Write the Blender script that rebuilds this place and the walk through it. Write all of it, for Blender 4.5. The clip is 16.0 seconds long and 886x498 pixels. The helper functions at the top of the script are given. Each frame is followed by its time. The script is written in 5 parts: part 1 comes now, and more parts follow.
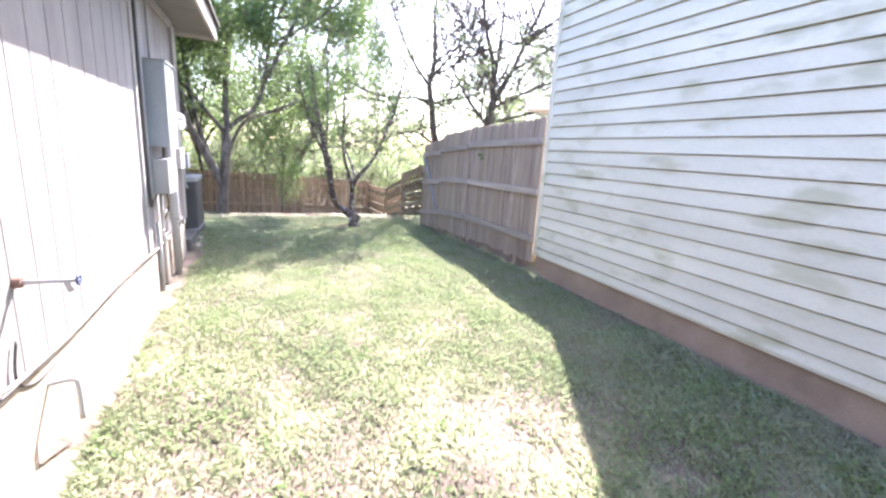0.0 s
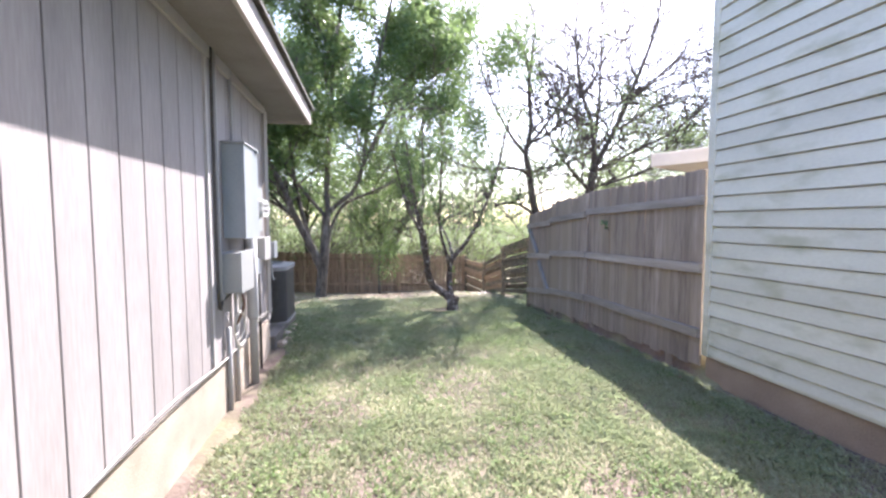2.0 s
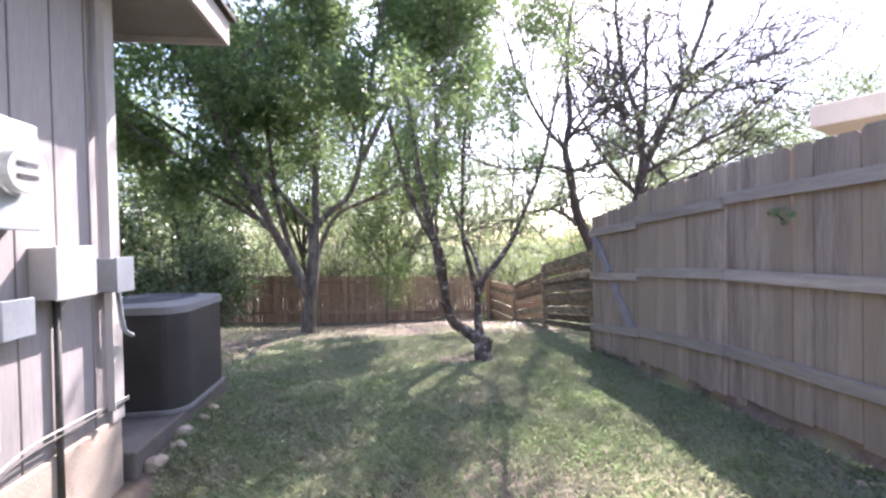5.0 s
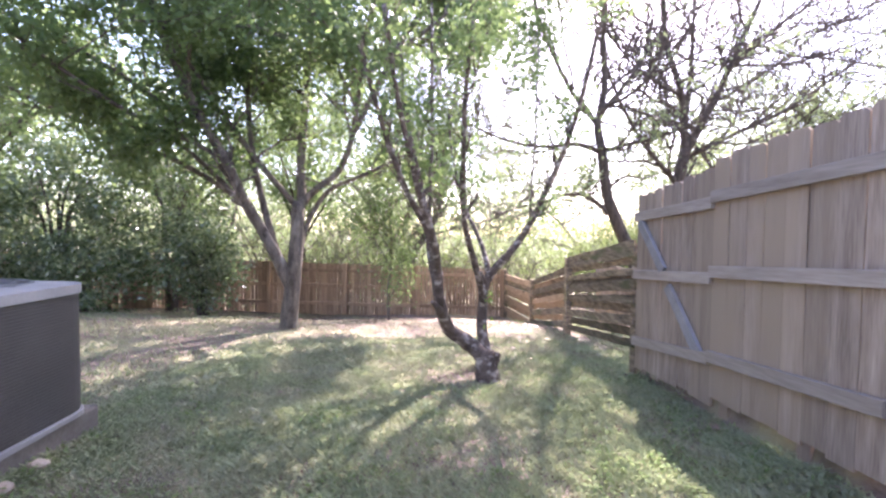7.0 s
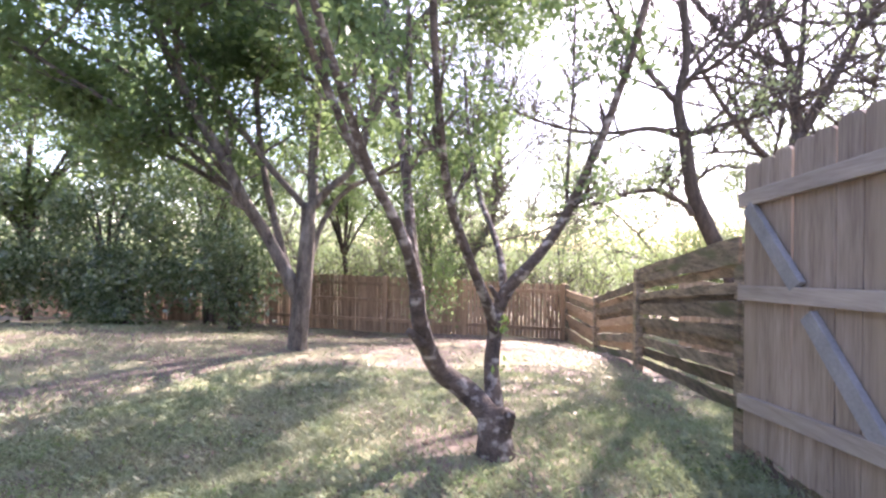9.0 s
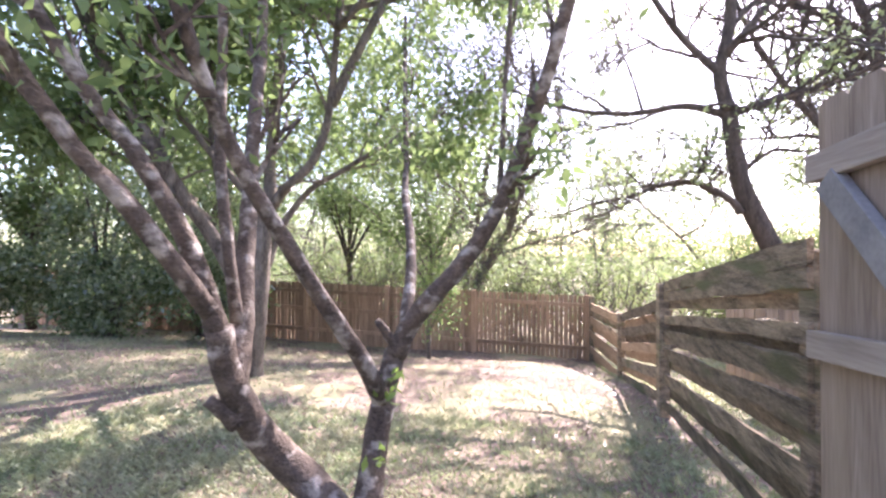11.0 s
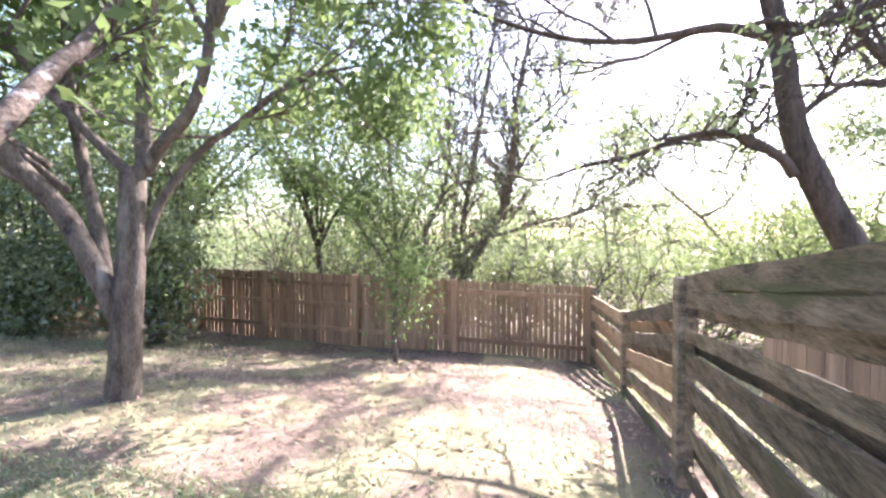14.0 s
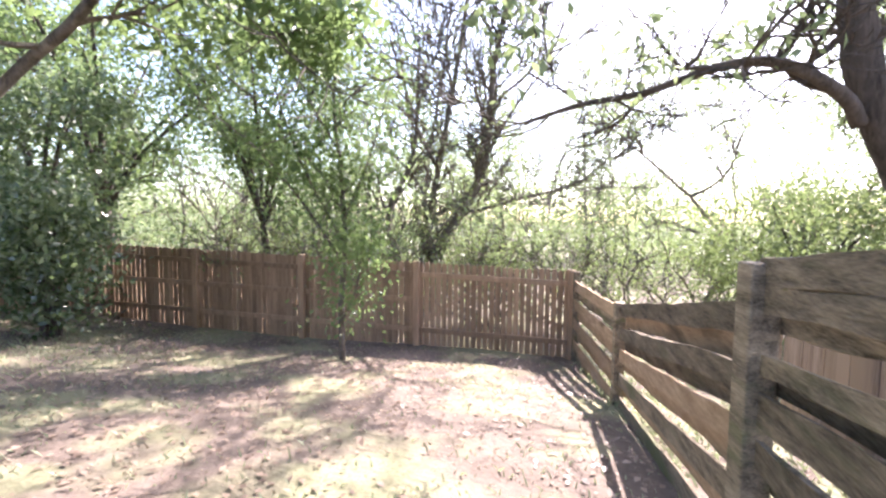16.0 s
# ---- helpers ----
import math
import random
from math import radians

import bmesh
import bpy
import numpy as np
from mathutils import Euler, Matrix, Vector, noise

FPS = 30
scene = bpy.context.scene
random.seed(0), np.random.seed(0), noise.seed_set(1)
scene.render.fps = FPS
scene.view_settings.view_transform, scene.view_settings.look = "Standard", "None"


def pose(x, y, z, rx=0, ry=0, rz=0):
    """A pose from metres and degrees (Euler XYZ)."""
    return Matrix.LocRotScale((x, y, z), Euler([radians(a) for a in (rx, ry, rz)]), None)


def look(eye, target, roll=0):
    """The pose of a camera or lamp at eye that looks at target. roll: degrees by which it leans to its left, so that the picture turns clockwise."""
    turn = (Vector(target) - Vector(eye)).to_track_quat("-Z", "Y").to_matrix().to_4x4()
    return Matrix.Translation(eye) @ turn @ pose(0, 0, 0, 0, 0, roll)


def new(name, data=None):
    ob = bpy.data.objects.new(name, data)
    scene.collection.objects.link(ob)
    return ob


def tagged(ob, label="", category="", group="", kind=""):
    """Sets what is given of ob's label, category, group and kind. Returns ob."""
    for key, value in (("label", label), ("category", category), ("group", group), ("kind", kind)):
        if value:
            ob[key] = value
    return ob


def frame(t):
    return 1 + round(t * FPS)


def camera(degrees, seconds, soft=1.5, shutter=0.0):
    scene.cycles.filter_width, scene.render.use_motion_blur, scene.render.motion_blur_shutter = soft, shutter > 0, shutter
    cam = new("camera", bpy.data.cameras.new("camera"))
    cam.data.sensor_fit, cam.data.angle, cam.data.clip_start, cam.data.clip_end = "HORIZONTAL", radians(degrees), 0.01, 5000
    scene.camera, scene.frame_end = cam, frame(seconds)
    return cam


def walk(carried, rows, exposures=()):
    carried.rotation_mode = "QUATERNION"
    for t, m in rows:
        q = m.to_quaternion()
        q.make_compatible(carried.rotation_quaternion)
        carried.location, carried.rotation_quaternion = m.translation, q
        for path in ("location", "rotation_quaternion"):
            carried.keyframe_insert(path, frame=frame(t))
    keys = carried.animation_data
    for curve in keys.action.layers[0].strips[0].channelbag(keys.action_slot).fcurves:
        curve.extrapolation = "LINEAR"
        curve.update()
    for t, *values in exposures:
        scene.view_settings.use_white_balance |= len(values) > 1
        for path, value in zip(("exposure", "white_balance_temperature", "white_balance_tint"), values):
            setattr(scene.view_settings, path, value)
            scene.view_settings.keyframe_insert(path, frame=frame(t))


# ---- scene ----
cam = camera(92.0, 16.0, soft=2.5)
PATH = [
    (0, (0.184, -0.042, 1.417), (0.937, 1.759, 0.98), 3.6),
    (0.5, (0.201, 0.155, 1.496), (0.728, 2.044, 1.107), 3.7),
    (1, (0.236, 0.447, 1.524), (0.662, 2.37, 1.178), 0.2),
    (1.5, (0.248, 0.753, 1.555), (0.572, 2.707, 1.282), -0.6),
    (2, (0.32, 1.058, 1.441), (0.66, 3.024, 1.315), -0.1),
    (2.5, (0.391, 1.426, 1.391), (0.658, 3.402, 1.241), -0.1),
    (3, (0.475, 1.84, 1.366), (0.746, 3.813, 1.188), 0.3),
    (3.5, (0.552, 2.295, 1.37), (0.914, 4.255, 1.209), -1.1),
    (3.9, (0.638, 2.669, 1.349), (0.883, 4.652, 1.256), -2.3),
    (4, (0.636, 2.705, 1.347), (0.868, 4.69, 1.257), -1.6),
    (4.2, (0.604, 2.868, 1.337), (0.881, 4.848, 1.265), -0.8),
    (6.3, (0.879, 4.338, 1.197), (1.055, 6.33, 1.18), -0.3),
    (6.4, (0.895, 4.391, 1.194), (1.052, 6.384, 1.135), 1.7),
    (6.5, (0.909, 4.442, 1.192), (1.032, 6.437, 1.146), 0.8),
    (7, (1.056, 4.82, 1.174), (1.23, 6.811, 1.103), 0.6),
    (7.5, (1.223, 5.2, 1.164), (1.288, 7.197, 1.062), -0.9),
    (7.8, (1.273, 5.428, 1.122), (1.278, 7.425, 1.007), 2.2),
    (8, (1.384, 5.553, 1.123), (1.331, 7.55, 1.032), 0.9),
    (8.5, (1.525, 5.875, 1.113), (1.529, 7.873, 1.018), -0.1),
    (9, (1.707, 6.112, 1.06), (1.55, 8.106, 1.053), 0.3),
    (9.2, (1.788, 6.233, 1.038), (1.64, 8.228, 1.036), 0.1),
    (11.3, (2.484, 7.465, 1.089), (2.022, 9.411, 1.119), 0.1),
    (11.5, (2.545, 7.57, 1.09), (1.98, 9.488, 1.117), 0.3),
    (12, (2.605, 7.819, 1.041), (2.071, 9.746, 1.015), -0.9),
    (12.5, (2.661, 8.065, 1.051), (2.303, 10.033, 1.049), -0.9),
    (13, (2.778, 8.319, 1.061), (2.341, 10.27, 1.034), -0.5),
    (13.5, (2.847, 8.598, 1.046), (2.415, 10.55, 1.001), -0.4),
    (14, (2.844, 8.881, 1.042), (2.44, 10.839, 0.992), -0.2),
    (14.5, (2.913, 9.178, 1.011), (2.452, 11.121, 0.898), -0.7),
    (15, (2.867, 9.474, 0.971), (2.544, 11.441, 0.803), -0.9),
    (15.5, (2.837, 9.736, 0.9), (2.518, 11.702, 0.73), -0.4),
    (16, (2.896, 10.083, 0.933), (2.589, 12.054, 0.799), 0.6),
]
walk(cam, [(t, look(eye, target, roll)) for t, eye, target, roll in PATH], [(0, 2.75, 6150, 22), (0.5, 2.58, 6150, 20), (1.0, 2.27, 6150, 20), (1.5, 2.15, 6150, 20), (3, 1.99, 6150, 21), (4.5, 1.94, 6150, 24), (6.3, 2.68, 6400, 31), (7.2, 2.57, 6450, 31), (9, 2.48, 6500, 31), (12, 2.52, 6500, 28), (14.5, 2.42, 6400, 24), (16, 2.28, 6400, 23)])

# ---- light ----
SUN = Vector((1.0, 1.85, 2.08)).normalized()
world = bpy.data.worlds.new("sky")
scene.world = world
world.use_nodes = True
wn = world.node_tree
sky = wn.nodes.new("ShaderNodeTexSky")
sky.sky_type, sky.sun_disc = "NISHITA", False
sky.sun_elevation = math.asin(SUN.z)
sky.sun_rotation = math.atan2(SUN.x, SUN.y)
sky.dust_density, sky.air_density = 1.5, 1.0
wn.nodes["Background"].inputs["Strength"].default_value = 0.15
wn.links.new(sky.outputs[0], wn.nodes["Background"].inputs["Color"])
sun = new("sun", bpy.data.lights.new("sun", "SUN"))
sun.data.energy, sun.data.angle, sun.data.color = 4.8, radians(0.55), (1.0, 0.95, 0.88)
sun.matrix_world = look(SUN * 50, (0, 0, 0))

# ---- small tools ----
rng = np.random.default_rng(7)


def vnoise(x, y, scale, seed=0):
    """Smooth value noise in 0..1 over the plan."""
    x, y = np.asarray(x, float) / scale, np.asarray(y, float) / scale
    i, j = np.floor(x).astype(int), np.floor(y).astype(int)
    fx, fy = x - i, y - j
    fx, fy = fx * fx * (3 - 2 * fx), fy * fy * (3 - 2 * fy)

    def h(a, b):
        n = np.sin(a * 127.1 + b * 311.7 + seed * 74.7) * 43758.5453
        return n - np.floor(n)
    return (h(i, j) * (1 - fx) + h(i + 1, j) * fx) * (1 - fy) + (h(i, j + 1) * (1 - fx) + h(i + 1, j + 1) * fx) * fy


GROUND_Y = (-30, 0, 4.5, 6.5, 8.9, 12.2, 14.0, 15.6, 16.9, 22, 60, 400)
GROUND_Z = (0.1, -0.05, -0.03, -0.08, -0.23, -0.45, -0.76, -1.06, -1.17, -1.4, -1.6, -2.0)


def gz(x, y):
    """Height of the ground."""
    x, y = np.asarray(x, float), np.asarray(y, float)
    z = np.mean([np.interp(y + d, GROUND_Y, GROUND_Z) for d in (-0.8, -0.4, 0, 0.4, 0.8)], axis=0)
    side = np.clip((x - 3.0) / 2, -0.2, 1) * np.clip((y - 6) / 3, 0, 1) * -0.1
    # added soil step behind the tall fence, keeps the gap below its boards dark
    gap_blocker = 0.25 * np.clip((x - 3.345) / 0.06, 0, 1) * np.exp(-np.clip(x - 3.42, 0, 9) / 0.7) * np.clip((y - 4.2) * 4, 0, 1) * np.clip((8.95 - y) * 3, 0, 1)
    rise = 0.22 * np.clip((-1.0 - x) / 4, 0, 1) * np.clip((y - 10) / 4, 0, 1)
    corner = 0.17 * np.exp(-((x + 0.95) / 0.75) ** 2 - ((y - 7.0) / 0.95) ** 2)
    return z + side + gap_blocker + rise + corner + 0.03 * (vnoise(x, y, 0.9, 3) - 0.5) + 0.015 * (vnoise(x, y, 0.3, 5) - 0.5)


class Geo:
    """Gathers vertices and faces for one mesh."""

    def __init__(self):
        self.v, self.f = [], []

    def add(self, verts, faces):
        n = len(self.v)
        self.v += [tuple(p) for p in verts]
        self.f += [tuple(i + n for i in f) for f in faces]

    def box(self, lo, hi, m=None):
        (a, b, c), (d, e, g) = lo, hi
        vs = [Vector(p) for p in ((a, b, c), (d, b, c), (d, e, c), (a, e, c), (a, b, g), (d, b, g), (d, e, g), (a, e, g))]
        if m is not None:
            vs = [m @ p for p in vs]
        self.add(vs, ((0, 3, 2, 1), (4, 5, 6, 7), (0, 1, 5, 4), (1, 2, 6, 5), (2, 3, 7, 6), (3, 0, 4, 7)))

    def tube(self, pts, radii, sides=8, cap=True, rough=0.0):
        pts = [Vector(p) for p in pts]
        n, ref = len(self.v), Vector((0.31, 0.9, 0.3))
        for k, p in enumerate(pts):
            d = (pts[min(k + 1, len(pts) - 1)] - pts[max(k - 1, 0)]).normalized()
            u = d.cross(ref)
            if u.length < 0.1:
                u = d.cross(Vector((1, 0, 0)))
            u.normalize()
            w = d.cross(u)
            for s in range(sides):
                a = 2 * math.pi * s / sides
                r = float(radii[k]) * (1 + rough * (random.random() - 0.5))
                self.v.append(tuple(p + r * (math.cos(a) * u + math.sin(a) * w)))
        for k in range(len(pts) - 1):
            for s in range(sides):
                a, b = n + k * sides + s, n + k * sides + (s + 1) % sides
                self.f.append((a, b, b + sides, a + sides))
        if cap:
            self.f.append(tuple(n + s for s in reversed(range(sides))))
            self.f.append(tuple(n + (len(pts) - 1) * sides + s for s in range(sides)))

    def mesh(self, name, mat, smooth=False):
        me = bpy.data.meshes.new(name)
        me.from_pydata(self.v, [], self.f)
        me.materials.append(mat)
        if smooth:
            me.polygons.foreach_set("use_smooth", [True] * len(me.polygons))
        me.update()
        return me


def part(name, geo, mat=None, parent=None, label="", smooth=False, bevel=0.0):
    """One mesh object, under a thing or a part."""
    me = geo if isinstance(geo, bpy.types.Mesh) else geo.mesh(name, mat, smooth)
    if bevel:
        bm = bmesh.new()
        bm.from_mesh(me)
        bmesh.ops.bevel(bm, geom=bm.edges[:], offset=bevel, segments=2, affect="EDGES", profile=0.5)
        bm.to_mesh(me)
        bm.free()
    ob = new(name, me)
    if parent is not None:
        ob.parent = parent
    return tagged(ob, label)


def thing(name, label, category, group="", kind=""):
    return tagged(new(name), label, category, group, kind)


def quads(name, verts, mat, per=4):
    """A mesh of loose faces from an array of N x per x 3 corners."""
    n = len(verts)
    me = bpy.data.meshes.new(name)
    me.vertices.add(n * per)
    me.vertices.foreach_set("co", np.ascontiguousarray(verts, dtype=np.float32).ravel())
    me.loops.add(n * per)
    me.loops.foreach_set("vertex_index", np.arange(n * per, dtype=np.int32))
    me.polygons.add(n)
    me.polygons.foreach_set("loop_start", np.arange(0, n * per, per, dtype=np.int32))
    me.materials.append(mat)
    me.update(calc_edges=True)
    me.validate()
    return me


def leaf_mesh(name, centres, size, mat, droop=0.3, slim=0.45, flat=1.0):
    """Leaves as small pointed blades in every direction, hanging a little."""
    n = len(centres)
    d = rng.normal(size=(n, 3))
    d[:, 2] = (d[:, 2] - droop) * flat
    d /= np.linalg.norm(d, axis=1, keepdims=True)
    s = np.cross(d, rng.normal(size=(n, 3)))
    s /= np.linalg.norm(s, axis=1, keepdims=True)
    length = (size * rng.uniform(0.6, 1.35, n))[:, None]
    c = np.asarray(centres)
    if flat < 1:
        s = np.stack([-d[:, 1], d[:, 0], 0.2 * s[:, 2]], 1)
    up = np.cross(d, s) * length * 0.12
    a, b = c, c + d * length
    mid = c + d * length * 0.45 + up
    return quads(name, np.stack([a, mid + s * length * slim / 2, b, mid - s * length * slim / 2], 1), mat)


# ---- materials ----
def surface(name, dark, light, scale=6.0, rough=0.8, bump=0.3, stretch=(1, 1, 1), fine=60.0, spots=None, spot_scale=2.0, spot_at=0.55,
            piece=0.0, metal=0.0, island=0.0, spec=0.4, bump_size=0.01):
    """Two scales of noise between two colours, with an optional third in patches."""
    m = bpy.data.materials.new(name)
    m.use_nodes = True
    nt, bsdf = m.node_tree, m.node_tree.nodes["Principled BSDF"]
    link, add = nt.links.new, nt.nodes.new
    geo, mp = add("ShaderNodeNewGeometry"), add("ShaderNodeMapping")
    mp.inputs["Scale"].default_value = stretch
    link(geo.outputs["Position"], mp.inputs["Vector"])
    n1, n2 = add("ShaderNodeTexNoise"), add("ShaderNodeTexNoise")
    n1.inputs["Scale"].default_value, n1.inputs["Detail"].default_value = scale, 5
    n2.inputs["Scale"].default_value, n2.inputs["Detail"].default_value = fine, 6
    link(mp.outputs[0], n1.inputs["Vector"])
    link(mp.outputs[0], n2.inputs["Vector"])
    mix = add("ShaderNodeMath")
    mix.operation = "MULTIPLY_ADD"
    mix.inputs[1].default_value, mix.inputs[2].default_value = 0.6, 0.0
    link(n1.outputs[0], mix.inputs[0])
    both = add("ShaderNodeMath")
    both.operation = "MULTIPLY_ADD"
    both.inputs[1].default_value = 0.4
    link(n2.outputs[0], both.inputs[0])
    link(mix.outputs[0], both.inputs[2])
    ramp = add("ShaderNodeValToRGB")
    ramp.color_ramp.elements[0].position, ramp.color_ramp.elements[1].position = 0.32, 0.68
    ramp.color_ramp.elements[0].color, ramp.color_ramp.elements[1].color = (*dark, 1), (*light, 1)
    link(both.outputs[0], ramp.inputs[0])
    colour = ramp.outputs[0]
    if spots:
        n3, r3, mx = add("ShaderNodeTexNoise"), add("ShaderNodeMapRange"), add("ShaderNodeMixRGB")
        n3.inputs["Scale"].default_value, n3.inputs["Detail"].default_value = spot_scale, 6
        link(mp.outputs[0], n3.inputs["Vector"])
        r3.inputs[1].default_value, r3.inputs[2].default_value = spot_at, spot_at + 0.14
        link(n3.outputs[0], r3.inputs[0])
        link(r3.outputs[0], mx.inputs[0])
        link(colour, mx.inputs[1])
        mx.inputs[2].default_value = (*spots, 1)
        colour = mx.outputs[0]
    if piece or island:
        hsv, rnd = add("ShaderNodeHueSaturation"), add("ShaderNodeMapRange")
        if piece:
            link(add("ShaderNodeObjectInfo").outputs["Random"], rnd.inputs[0])
        else:
            link(geo.outputs["Random Per Island"], rnd.inputs[0])
        k = piece or island
        rnd.inputs[3].default_value, rnd.inputs[4].default_value = 1 - k, 1 + k
        link(rnd.outputs[0], hsv.inputs["Value"])
        link(colour, hsv.inputs["Color"])
        colour = hsv.outputs[0]
    link(colour, bsdf.inputs["Base Color"])
    bsdf.inputs["Roughness"].default_value, bsdf.inputs["Metallic"].default_value = rough, metal
    bsdf.inputs["Specular IOR Level"].default_value = spec
    if bump:
        b = add("ShaderNodeBump")
        b.inputs["Strength"].default_value, b.inputs["Distance"].default_value = bump, bump_size
        link(both.outputs[0], b.inputs["Height"])
        link(b.outputs[0], bsdf.inputs["Normal"])
    return m


def leafy(name, dark, light, glow, translucent=0.45, rough=0.45, spec=0.5, patch=None, patch_scale=2.2):
    """Leaves: each its own shade, drifting to a second tone in patches, and light comes through them."""
    m = bpy.data.materials.new(name)
    m.use_nodes = True
    nt, bsdf = m.node_tree, m.node_tree.nodes["Principled BSDF"]
    link, add = nt.links.new, nt.nodes.new
    geo, ramp = add("ShaderNodeNewGeometry"), add("ShaderNodeValToRGB")
    ramp.color_ramp.elements[0].color, ramp.color_ramp.elements[1].color = (*dark, 1), (*light, 1)
    link(geo.outputs["Random Per Island"], ramp.inputs[0])
    tone = ramp.outputs[0]
    if patch:
        spots, rng_map, blend = add("ShaderNodeTexNoise"), add("ShaderNodeMapRange"), add("ShaderNodeMixRGB")
        spots.inputs["Scale"].default_value, spots.inputs["Detail"].default_value = patch_scale, 4
        link(geo.outputs["Position"], spots.inputs["Vector"])
        rng_map.inputs[1].default_value, rng_map.inputs[2].default_value = 0.42, 0.62
        link(spots.outputs[0], rng_map.inputs[0])
        link(rng_map.outputs[0], blend.inputs[0])
        link(tone, blend.inputs[1])
        blend.inputs[2].default_value = (*patch, 1)
        tone = blend.outputs[0]
    link(tone, bsdf.inputs["Base Color"])
    bsdf.inputs["Roughness"].default_value = rough
    bsdf.inputs["Specular IOR Level"].default_value = spec
    tr, mx, mixed = add("ShaderNodeBsdfTranslucent"), add("ShaderNodeMixRGB"), add("ShaderNodeMixShader")
    mx.inputs[0].default_value, mx.inputs[2].default_value = 0.6, (*glow, 1)
    link(tone, mx.inputs[1])
    link(mx.outputs[0], tr.inputs["Color"])
    mixed.inputs[0].default_value = translucent
    link(bsdf.outputs[0], mixed.inputs[1])
    link(tr.outputs[0], mixed.inputs[2])
    link(mixed.outputs[0], nt.nodes["Material Output"].inputs["Surface"])
    return m


